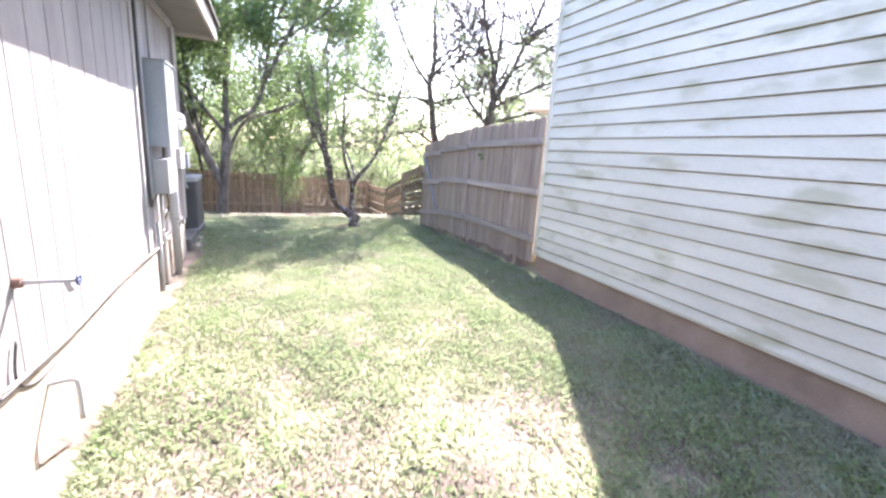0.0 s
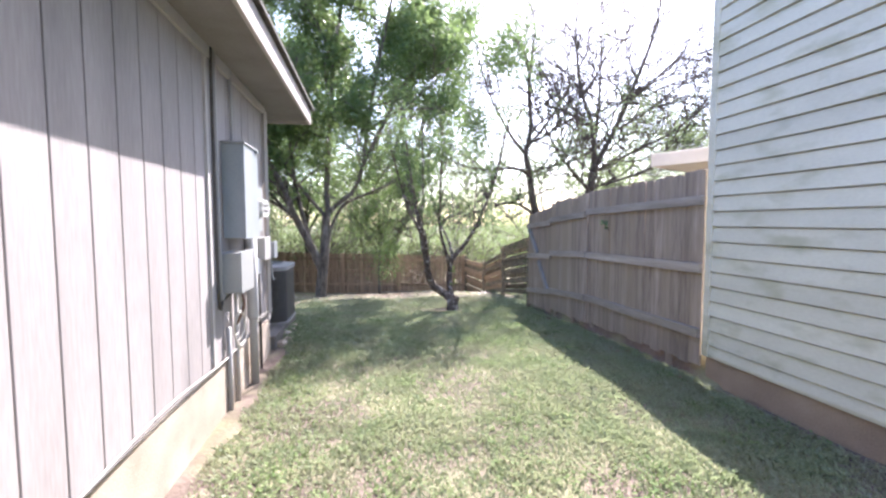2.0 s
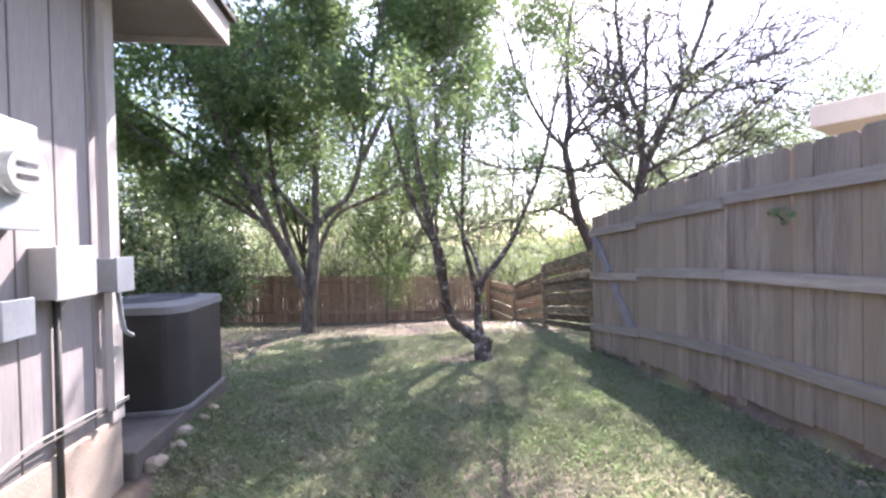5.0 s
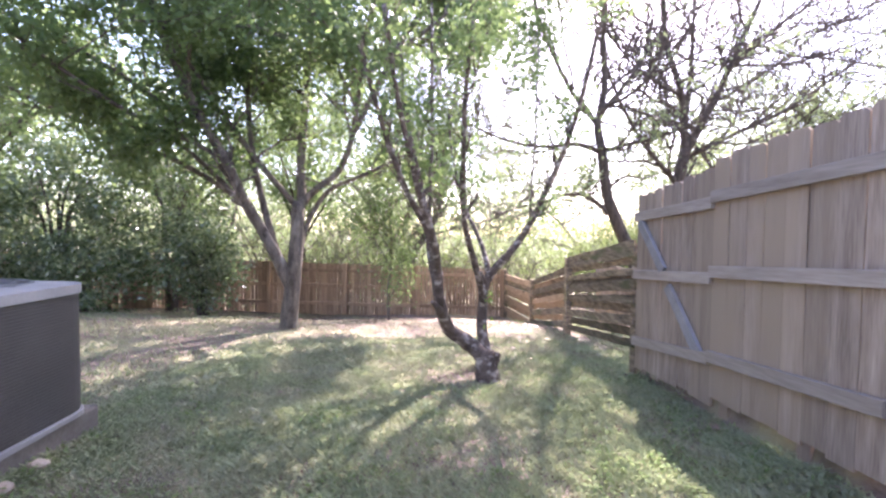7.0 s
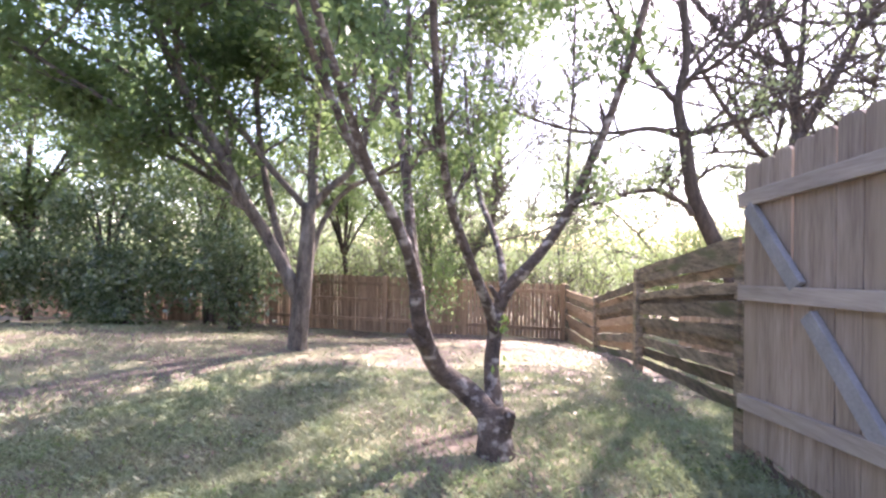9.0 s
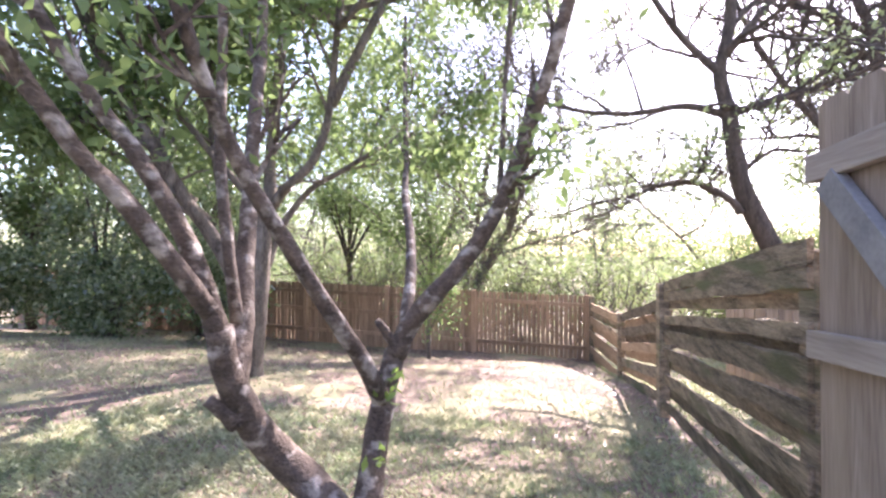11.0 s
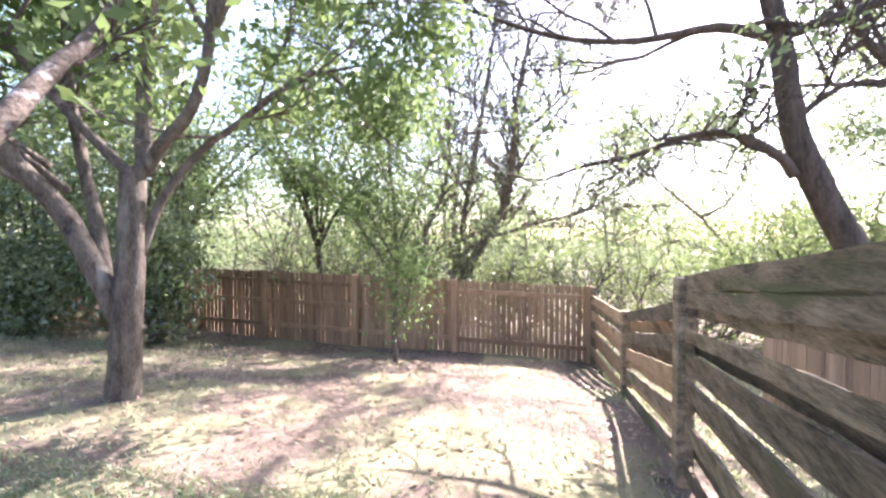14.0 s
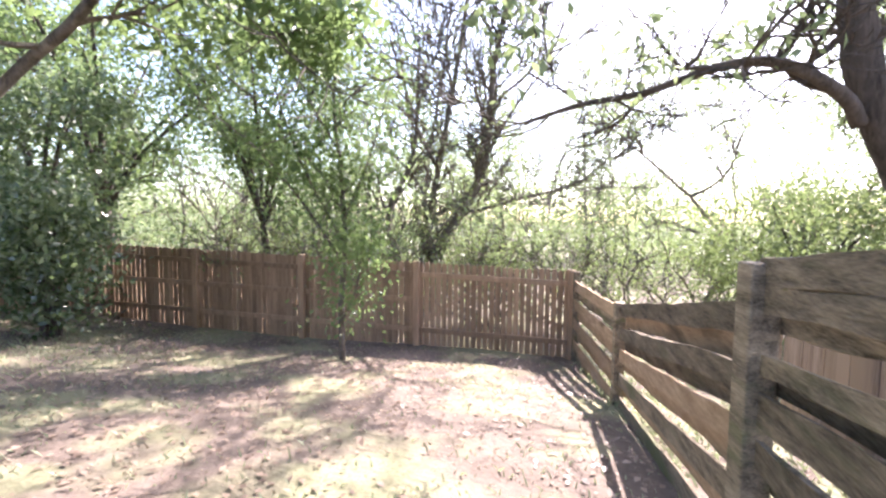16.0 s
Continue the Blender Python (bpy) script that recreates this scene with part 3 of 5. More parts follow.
# ---- low plank fence ----
def plank_run(label, a, b, tops, steps, mat, width, squeeze=1.0, widths=None, far=None, new_boards=None):
    """Horizontal boards nailed to both faces of the posts by turns."""
    f = thing("plank_fence", label, "fence", "plank fence sections")
    a, b = Vector((*a, 0)), Vector((*b, 0))
    along = (b - a).normalized()
    side = Vector((along.y, -along.x, 0))
    for i, step in enumerate(steps):
        off = -0.04 if (i % 2 == 0 if far is None else i not in far) else 0.022
        width = widths[i] if widths else width
        za, zb = tops[0] - step * squeeze + random.uniform(-0.012, 0.012), tops[1] - step + random.uniform(-0.012, 0.012)
        g = Geo()
        n = 14
        for face in (0, 0.02):
            for k in range(n + 1):
                p = a + (b - a) * (k / n) + side * (off + face)
                z = za + (zb - za) * k / n
                wav = 0.004 * math.sin(k * 0.9 + i * 2.1) + random.uniform(-0.007, 0.007)
                g.v += [(p.x, p.y, z - width + wav + random.uniform(-0.006, 0.006)), (p.x, p.y, z + wav)]
        m = 2 * (n + 1)
        for k in range(n):
            q = 2 * k
            g.f += [(q, q + 1, q + 3, q + 2), (m + q, m + q + 2, m + q + 3, m + q + 1), (q + 1, m + q + 1, m + q + 3, q + 3), (q, q + 2, m + q + 2, m + q)]
        g.f += [(0, m, m + 1, 1), (2 * n, 2 * n + 1, m + 2 * n + 1, m + 2 * n)]
        part("plank", g, mat if new_boards is None or i in new_boards else M["lapfence"], f)
    return f


def fence_post(p, top, label, r=0.05):
    g = Geo()
    base = float(gz(*p)) - 0.5
    g.box((p[0] - r, p[1] - r, base), (p[0] + r, p[1] + r, top))
    return tagged(part("fence_post", g, M["lapfence"], bevel=0.008), label, "post", "plank fence posts")


A0, A1, A2, A3 = (3.38, 8.92), (3.79, 11.70), (4.03, 14.50), (3.92, 16.82)
plank_run("mossy dark horizontal plank fence with gaps", A0, A1, (1.15, 0.82), (0, 0.10, 0.18, 0.32, 0.375, 0.46, 0.63, 0.73, 0.865, 1.0, 1.13), M["lapfence"], 0.1, 0.90,
          (0.098, 0.085, 0.078, 0.072, 0.098, 0.118, 0.098, 0.095, 0.10, 0.10, 0.09), (2, 4, 7, 9))
plank_run("sunlit tan horizontal plank fence section", A1, A2, (0.66, 0.12), (0, 0.12, 0.23, 0.33, 0.44, 0.55, 0.68, 0.80, 0.93), M["tan"], 0.12, new_boards=(1, 4, 5, 7))
plank_run("tan horizontal plank fence section by the corner", A2, A3, (0.08, 0.04), (0, 0.15, 0.30, 0.45, 0.60, 0.76, 0.92, 1.06), M["tan"], 0.145, new_boards=(0, 2, 3, 4, 5, 6, 7))
fence_post((A1[0] - 0.04, A1[1]), 0.80, "square dark weathered plank fence post")
fence_post((A2[0] - 0.04, A2[1]), 0.14, "short dark plank fence post")
fence_post((A3[0], A3[1]), 0.17, "brown corner fence post")
fence_post((A0[0] + 0.03, A0[1] + 0.04), 1.1, "square dark post beside the gate")


# ---- back picket fence ----
def back_y(x):
    return 16.90 - 0.02 * (x - 3.8)


def back_panel(x0, x1, gap, label):
    f = thing("picket_fence", label, "fence", "picket fence panels")
    pitch = 0.098
    n = int((x1 - x0) / pitch)
    for i in range(n):
        x = x0 + 0.02 + (i + 0.5) * (x1 - x0 - 0.04) / n
        y, zb = back_y(x), float(gz(x, back_y(x))) - 0.02
        top = 0.17 + (3.8 - x) * 0.03 + random.uniform(-0.012, 0.012)
        ob = new("picket", picket_mesh("picket", pitch - (gap * random.uniform(0.6, 1.5) if gap > 0.01 else random.choice((0.003, 0.004, 0.005, 0.016, 0.022))), top - zb, 0.016, 0.02, M["picket"]))
        ob.parent = f
        ob.matrix_basis = pose(x, y, zb, 0, 0, 90 + random.uniform(-1.5, 1.5))
    for zz in (0.16, 1.08) if gap > 0.01 else (0.16, 0.58, 1.08):
        g = Geo()
        zs = [0.17 + (3.8 - x) * 0.03 - zz for x in (x0, x1)]
        g.add([(x0, back_y(x0) - 0.035, zs[0] - 0.08), (x1, back_y(x1) - 0.035, zs[1] - 0.08), (x1, back_y(x1) - 0.002, zs[1] - 0.08), (x0, back_y(x0) - 0.002, zs[0] - 0.08),
               (x0, back_y(x0) - 0.035, zs[0]), (x1, back_y(x1) - 0.035, zs[1]), (x1, back_y(x1) - 0.002, zs[1]), (x0, back_y(x0) - 0.002, zs[0])],
              ((0, 3, 2, 1), (4, 5, 6, 7), (0, 1, 5, 4), (1, 2, 6, 5), (2, 3, 7, 6), (3, 0, 4, 7)))
        part("rail", g, M["picket"], f, bevel=0.003)
    if gap > 0.01:
        g = Geo()
        xm = (x0 + x1) / 2
        g.tube([(x0 + 0.12, back_y(x0) + 0.045, -0.75), (xm, back_y(xm) + 0.045, 0.02), (x1 - 0.12, back_y(x1) + 0.045, -0.8)], [0.03, 0.03, 0.03], 4)
        part("brace", g, M["picket"], f)
    g = Geo()
    g.box((x1 - 0.05, back_y(x1) - 0.09, -1.6), (x1 + 0.05, back_y(x1) - 0.002, 0.19 + (3.8 - x1) * 0.03))
    part("post", g, M["picket"], f, bevel=0.005)
    return f


bx = [3.86, 1.40, -0.63, -2.7, -4.8, -7.0, -9.4, -11.8]
for i in range(7):
    back_panel(bx[i + 1], bx[i], 0.02 if i == 0 else 0.006, "brown picket fence panel with wide gaps" if i == 0 else "red-brown weathered picket fence panel")


# ---- trees ----
def bend(pts, n=4):
    """A smoother line through a few points."""
    pts = [Vector(p) for p in pts]
    out = []
    for i in range(len(pts) - 1):
        p0, p1, p2, p3 = pts[max(i - 1, 0)], pts[i], pts[i + 1], pts[min(i + 2, len(pts) - 1)]
        for k in range(n):
            t = k / n
            out.append(0.5 * ((2 * p1) + (p2 - p0) * t + (2 * p0 - 5 * p1 + 4 * p2 - p3) * t * t + (3 * p1 - p0 - 3 * p2 + p3) * t ** 3))
    return out + [pts[-1]]


def grow(g, p, d, length, r, depth, tips, spread=0.7, up=0.12, kids=3, wob=0.22, thin=0.005):
    """A branch with side branches."""
    n = 5
    pts, dirs = [p], [d]
    for i in range(n):
        d = (d + Vector((random.gauss(0, wob), random.gauss(0, wob), random.gauss(0, wob) + up)) * 0.5).normalized()
        p = p + d * length / n
        pts.append(p)
        dirs.append(d)
    g.tube(pts, [max(r * (1 - 0.6 * i / n), thin * 0.7) for i in range(n + 1)], 6 if r > 0.025 else (4 if r > 0.008 else 3), False)
    if depth <= 1:
        tips += [(q, depth) for q in pts[2:]]
    if depth == 0:
        return
    for i in range(kids + (depth > 1)):
        k = random.uniform(0.3, 1.0)
        j = min(int(k * n), n - 1)
        q = pts[j].lerp(pts[j + 1], k * n - j)
        e = (dirs[j] + spread * Vector((random.gauss(0, 1), random.gauss(0, 1), random.gauss(0.1, 0.7)))).normalized()
        grow(g, q, e, length * random.uniform(0.5, 0.75), max(r * random.uniform(0.5, 0.7), thin), depth - 1, tips, spread, up, kids, wob, thin)


def reach(z):
    """Low limbs carry shorter twigs."""
    return min(1.0, max(0.4, (z - 0.9) / 2.6))


def tree(name, label, limbs, bark, leaf, per_tip, size, cloud, depth=2, twig=1.3, every=3, start=0.45, sides=10, spread=0.7, up=0.12, kids=3, droop=0.3, bare=(), zmin=-9.0, zleft=-9.0, xsplit=-99.0, wob=0.22, thin=0.004, dense=None, clump=0.0, uneven=()):
    """limbs: lines of points with a radius at both ends; each grows twigs along its upper part."""
    t = thing(name, label, "tree")
    tips, branches = [], Geo()
    for n, (r0, r1, pts) in enumerate(limbs):
        line = bend(pts)
        g = Geo()
        m = len(line) - 1
        radii = [r0 + (r1 - r0) * (i / m) ** 0.8 for i in range(m + 1)]
        g.tube(line, radii, sides, True, 0.16)
        part("trunk" if n == 0 else "limb", g, bark, t, smooth=True)
        for i in range(int(m * start), m + 1, every) if n not in bare else ():
            d = (line[min(i + 1, m)] - line[max(i - 1, 0)]).normalized()
            for _ in range(2 if i == m else 1):
                e = (d + spread * 1.1 * Vector((random.gauss(0, 1), random.gauss(0, 1), random.gauss(0.2, 0.6)))).normalized() if i < m else (d + 0.3 * Vector((random.gauss(0, 1), random.gauss(0, 1), 0.2))).normalized()
                grow(branches, line[i], e, twig * random.uniform(0.6, 1.2) * reach(line[i].z), min(radii[i] * 0.6, 0.045), depth, tips, spread, up, kids, wob, thin)
    tagged(part("branchwork", branches, bark, t), kind="stuff")
    if per_tip:
        c = np.array([q for q, _ in tips])
        if clump:
            c = c[[noise.noise(Vector(q) * 1.9) * 0.5 + 0.5 > clump + sum(k for test, k in uneven if test(q)) for q in c]]
        if dense:
            c = np.concatenate([c] + [c[c[:, 2] > dense[0]]] * dense[1])
        c = np.repeat(c, per_tip, 0) + rng.normal(size=(len(c) * per_tip, 3)) * cloud
        c = c[c[:, 2] > np.where(c[:, 0] < xsplit, zleft, zmin)]
        tagged(part("crown", leaf_mesh("crown", c, size, leaf, droop), None, t), kind="stuff")
    return t


def limbs_at(x, y, high, n, reach, r, lean=(0.0, 0.0)):
    """A trunk that divides into spreading limbs."""
    base = float(gz(x, y))
    fork = (x + lean[0] * 0.4, y + lean[1] * 0.4, base + high * 0.3)
    out = [(r, r * 0.7, [(x, y, base - 0.2), (x + random.uniform(-0.1, 0.1), y, base + high * 0.15), fork])]
    for i in range(n):
        a = 2 * math.pi * (i + random.uniform(-0.3, 0.3)) / n
        q = reach * random.uniform(0.5, 1.0)
        tip = (fork[0] + lean[0] + q * math.cos(a), fork[1] + lean[1] + q * math.sin(a), base + high * random.uniform(0.65, 1.0))
        mid = tuple(0.5 * (f + t) for f, t in zip(fork, tip))
        out.append((r * 0.55, 0.015, [fork, (mid[0] - 0.15 * q * math.cos(a), mid[1] - 0.15 * q * math.sin(a), mid[2]), tip]))
    return out


random.seed(11)
tree("leaning_tree", "several-stemmed tree with mottled peeling bark and few leaves", [
    (0.10, 0.046, [(1.83, 8.72, -0.45), (1.82, 8.72, -0.2), (1.80, 8.75, 0.0), (1.66, 8.85, 0.13), (1.49, 8.87, 0.25), (1.41, 8.79, 0.41), (1.36, 8.70, 0.62), (1.35, 8.65, 0.82)]),
    (0.040, 0.018, [(1.35, 8.65, 0.80), (1.31, 8.60, 1.02), (1.25, 8.57, 1.19), (1.11, 8.52, 1.45), (1.02, 8.44, 1.62), (0.86, 8.28, 2.05), (0.70, 8.1, 2.6)]),
    (0.036, 0.016, [(1.34, 8.64, 0.86), (1.32, 8.50, 1.03), (1.25, 8.36, 1.25), (1.19, 8.27, 1.38), (1.10, 8.1, 1.7), (0.98, 7.9, 2.2), (0.9, 7.75, 2.7)]),
    (0.05, 0.02, [(1.36, 8.72, 0.60), (1.33, 8.81, 0.80), (1.29, 8.88, 1.02), (1.26, 8.95, 1.26), (1.20, 9.07, 1.65), (1.09, 9.30, 2.18), (1.0, 9.45, 2.9), (0.95, 9.5, 3.5)]),
    (0.026, 0.012, [(1.33, 8.78, 0.82), (1.27, 8.76, 1.4), (1.29, 8.74, 2.0), (1.28, 8.7, 2.6), (1.27, 8.65, 3.2)]),
    (0.070, 0.044, [(1.85, 8.74, -0.3), (1.83, 8.80, 0.0), (1.81, 8.95, 0.22), (1.83, 9.04, 0.48), (1.86, 9.12, 0.66)]),
    (0.042, 0.015, [(1.83, 9.03, 0.46), (1.79, 8.90, 0.66), (1.70, 8.76, 0.89), (1.61, 8.62, 1.14), (1.55, 8.48, 1.35), (1.52, 8.30, 1.67), (1.50, 8.1, 2.2), (1.55, 7.98, 2.8)]),
    (0.050, 0.02, [(1.86, 9.11, 0.64), (1.93, 9.11, 0.78), (2.04, 9.08, 0.91), (2.17, 9.10, 1.06), (2.30, 9.08, 1.26), (2.41, 9.02, 1.52), (2.53, 8.89, 1.86), (2.66, 8.75, 2.35), (2.78, 8.65, 3.0)]),
    (0.032, 0.013, [(1.90, 9.13, 0.78), (1.88, 9.30, 1.0), (1.82, 9.50, 1.22), (1.75, 9.67, 1.42), (1.70, 9.88, 1.68), (1.62, 10.15, 2.2), (1.58, 10.3, 2.8)]),
    (0.014, 0.007, [(2.31, 9.07, 1.28), (2.33, 9.1, 1.7), (2.36, 9.1, 2.2), (2.37, 9.1, 2.8)]),
    (0.155, 0.085, [(1.83, 8.71, -0.45), (1.83, 8.72, -0.22), (1.82, 8.74, -0.05), (1.81, 8.78, 0.07)]),
], M["bark"], M["leaf_mid"], 5, 0.06, 0.12, depth=2, twig=0.7, every=3, start=0.55, spread=0.5, up=0.3, kids=2, bare=(0, 5, 10), zmin=1.3, dense=(2.2, 1), clump=0.45)
tree("shade_tree", "spreading grey-barked tree with dense green leaves", [
    (0.16, 0.10, [(-0.90, 12.16, -0.75), (-0.89, 12.16, -0.35), (-0.83, 12.16, 0.3), (-0.76, 12.16, 1.0), (-0.73, 12.16, 1.7)]),
    (0.118, 0.045, [(-0.82, 12.20, 0.15), (-0.95, 12.12, 0.5), (-1.10, 12.06, 0.85), (-1.32, 11.98, 1.3), (-1.46, 11.72, 1.7), (-1.62, 11.45, 2.25), (-2.0, 11.2, 3.1), (-2.4, 11.0, 4.4), (-2.6, 11.0, 5.8)]),
    (0.08, 0.04, [(-0.69, 12.24, 1.66), (-0.72, 12.28, 2.24), (-0.68, 12.3, 2.95), (-0.6, 12.4, 4.2), (-0.5, 12.4, 5.6), (-0.3, 12.4, 6.8), (-0.2, 12.4, 8.2)]),
    (0.065, 0.03, [(-0.68, 12.24, 1.66), (-0.45, 12.2, 1.9), (-0.08, 12.15, 2.2), (0.15, 12.1, 2.75), (0.3, 12.0, 3.7), (0.5, 11.9, 4.8), (0.8, 11.8, 6.2), (1.1, 11.8, 7.6)]),
    (0.05, 0.02, [(-0.72, 12.22, 0.90), (-0.58, 12.32, 1.42), (-0.30, 12.5, 1.9), (0.15, 12.45, 2.12), (0.70, 12.3, 2.35), (1.0, 12.5, 2.55), (1.1, 12.9, 2.45)]),
    (0.07, 0.03, [(-0.98, 12.1, 0.56), (-1.20, 12.2, 1.2), (-1.38, 12.2, 1.95), (-1.5, 12.2, 2.7), (-1.6, 12.3, 3.8), (-1.6, 12.4, 5.2)]),
    (0.06, 0.025, [(0.18, 12.1, 2.85), (0.7, 12.2, 3.9), (1.2, 12.4, 4.9), (1.7, 12.6, 5.8), (2.0, 12.8, 6.6)]),
    (0.05, 0.02, [(-0.6, 12.4, 4.2), (0.3, 12.9, 4.5), (1.2, 13.4, 4.9), (2.2, 13.9, 5.4)]),
    (0.045, 0.02, [(0.3, 12.0, 3.7), (1.0, 11.7, 4.1), (1.7, 11.5, 4.6), (2.3, 11.5, 5.2)]),
    (0.055, 0.025, [(-0.74, 12.22, 1.58), (-1.2, 12.0, 2.15), (-1.76, 11.7, 3.0), (-2.2, 11.2, 3.9)]),
    (0.042, 0.018, [(-1.5, 12.18, 1.5), (-2.2, 11.5, 2.4), (-3.0, 10.7, 3.0), (-3.6, 9.9, 3.6)]),
    (0.05, 0.02, [(-2.3, 12.08, 2.8), (-3.2, 11.6, 3.5), (-4.4, 10.9, 4.1), (-5.6, 10.2, 4.5)]),
    (0.05, 0.02, [(-2.2, 11.2, 3.9), (-2.6, 10.2, 4.4), (-3.2, 9.2, 4.9)]),
    (0.05, 0.02, [(-1.7, 12.15, 1.75), (-2.6, 12.0, 2.3), (-3.6, 11.8, 2.7), (-4.6, 11.5, 3.2)]),
    (0.05, 0.02, [(-0.62, 12.38, 4.0), (-0.3, 13.2, 4.6), (0.1, 14.3, 5.0)]),
    (0.05, 0.02, [(-0.62, 12.38, 4.1), (-1.0, 13.4, 4.7), (-1.5, 14.8, 5.0)]),
    (0.05, 0.02, [(-2.5, 12.0, 3.8), (-2.8, 13.0, 4.5), (-3.2, 14.4, 4.9)]),
], M["bark_grey"], M["leaf_mid"], 19, 0.105, 0.19, depth=2, twig=1.5, every=2, start=0.45, kids=3, bare=(0,), zmin=2.1, zleft=1.15, xsplit=-2.0, dense=(5.6, 1), clump=0.40,
     uneven=((lambda q: q[0] > 0.2 and q[2] > 4.0, -0.12), (lambda q: -1.8 < q[0] < 0.6 and q[2] < 3.6, 0.09), (lambda q: -2.0 < q[0] < 0.6 and q[2] >= 3.6, -0.13), (lambda q: q[0] >= 0.6 and q[2] < 3.9, 0.10), (lambda q: q[0] < -2.0, -0.33), (lambda q: q[1] < 12.0 and q[2] < 3.6, 0.12), (lambda q: 4.6 < q[2] < 5.8, 0.0), (lambda q: q[2] > 5.8, -0.12)))
tree("sapling", "slim young tree with leafy green sprays", [
    (0.05, 0.014, [(0.66, 15.59, -1.3), (0.64, 15.59, -0.2), (0.70, 15.58, 0.6), (0.66, 15.56, 1.5), (0.59, 15.5, 2.4), (0.7, 15.4, 3.3)]),
    (0.02, 0.01, [(0.69, 15.58, 0.3), (0.3, 15.4, 1.0), (-0.3, 15.2, 1.8), (-0.9, 15.0, 2.3)]),
    (0.018, 0.008, [(0.69, 15.58, 0.6), (0.2, 15.3, 1.7), (-0.1, 15.1, 2.8)]),
    (0.018, 0.008, [(0.67, 15.56, 1.2), (-0.2, 15.2, 2.3), (-1.1, 14.9, 3.1)]),
    (0.018, 0.008, [(0.60, 15.52, 1.9), (0.0, 15.3, 3.0), (-0.4, 15.2, 4.0)]),
    (0.018, 0.008, [(0.64, 15.55, -0.5), (0.9, 15.45, 0.0), (1.0, 15.4, 0.5)]),
    (0.018, 0.008, [(0.68, 15.56, 0.9), (1.1, 15.4, 1.7), (1.4, 15.3, 2.6)]),
], M["bark_grey"], M["leaf_mid"], 13, 0.08, 0.20, depth=1, twig=0.75, every=1, start=0.33, kids=3, clump=0.42)
tree("bare_tree", "large leaning tree with dark bark and sparse new leaves", [
    (0.165, 0.09, [(6.3, 13.5, -1.2), (6.05, 13.5, 0.2), (5.60, 13.5, 1.22), (5.33, 13.5, 1.80), (5.20, 13.5, 2.38), (5.12, 13.5, 3.0)]),
    (0.10, 0.04, [(5.12, 13.50, 2.95), (5.02, 13.50, 3.5), (5.18, 13.55, 4.3), (5.13, 13.60, 5.6), (5.28, 13.60, 7.0)]),
    (0.055, 0.013, [(5.23, 13.45, 1.62), (5.04, 13.35, 1.80), (4.63, 13.30, 2.0), (4.25, 13.30, 1.98), (3.80, 13.25, 1.82), (3.38, 13.20, 1.74), (2.98, 13.10, 1.6)]),
    (0.06, 0.015, [(5.11, 13.50, 2.90), (4.60, 13.50, 3.06), (3.85, 13.45, 2.98), (3.06, 13.40, 3.08), (2.18, 13.30, 3.4)]),
    (0.06, 0.015, [(5.13, 13.50, 2.92), (5.78, 13.50, 3.12), (6.42, 13.45, 3.27), (7.28, 13.40, 3.7)]),
    (0.035, 0.01, [(5.24, 13.50, 2.12), (5.61, 13.45, 2.41), (6.01, 13.40, 2.38), (6.58, 13.30, 2.6)]),
    (0.06, 0.02, [(5.04, 13.50, 3.45), (4.48, 13.50, 4.1), (3.88, 13.50, 5.2), (3.48, 13.50, 6.4)]),
    (0.06, 0.02, [(5.08, 13.50, 3.7), (5.78, 13.40, 4.6), (6.58, 13.30, 6.0)]),
], M["bark_dark"], M["leaf_new"], 3, 0.085, 0.10, depth=3, twig=1.8, every=2, start=0.2, spread=0.65, kids=2, wob=0.45, bare=(0,), thin=0.006, clump=0.64)
tree("bare_tree", "tall branching tree with thin bare twigs behind the fence", [
    (0.22, 0.15, [(8.4, 16, -1.5), (8.4, 16, 1.0), (8.47, 16, 2.54), (8.68, 16, 3.56)]),
    (0.12, 0.04, [(8.66, 16, 3.4), (8.52, 16, 4.96), (8.0, 16, 6.5), (7.8, 16, 8.5)]),
    (0.12, 0.04, [(8.68, 16, 3.5), (9.4, 16, 4.8), (9.9, 15.9, 6.0), (10.5, 15.8, 7.5), (11, 15.8, 9)]),
    (0.08, 0.03, [(9.75, 15.95, 5.7), (10.8, 15.9, 6.6), (12.0, 15.9, 7.7)]),
    (0.07, 0.03, [(8.66, 16, 3.3), (9.8, 15.8, 3.9), (11.2, 15.6, 4.6), (12.6, 15.4, 5.6)]),
    (0.09, 0.03, [(8.6, 16, 4.2), (8.9, 16.2, 6.0), (9.0, 16.3, 8.4)]),
    (0.08, 0.02, [(8.47, 16, 2.6), (7.3, 15.8, 3.7), (6.3, 15.6, 5.2), (5.7, 15.5, 7.0)]),
    (0.07, 0.02, [(8.47, 16, 2.7), (9.9, 15.9, 3.1), (11.6, 15.7, 3.8), (13.4, 15.5, 4.9)]),
    (0.06, 0.02, [(8.5, 16, 5.0), (7.2, 15.9, 5.6), (6.2, 15.8, 6.6)]),
], M["bark_dark"], M["leaf_new"], 0, 0.09, 0.12, depth=3, twig=2.6, every=1, start=0.15, spread=0.7, kids=3, wob=0.45, bare=(0,), thin=0.007)
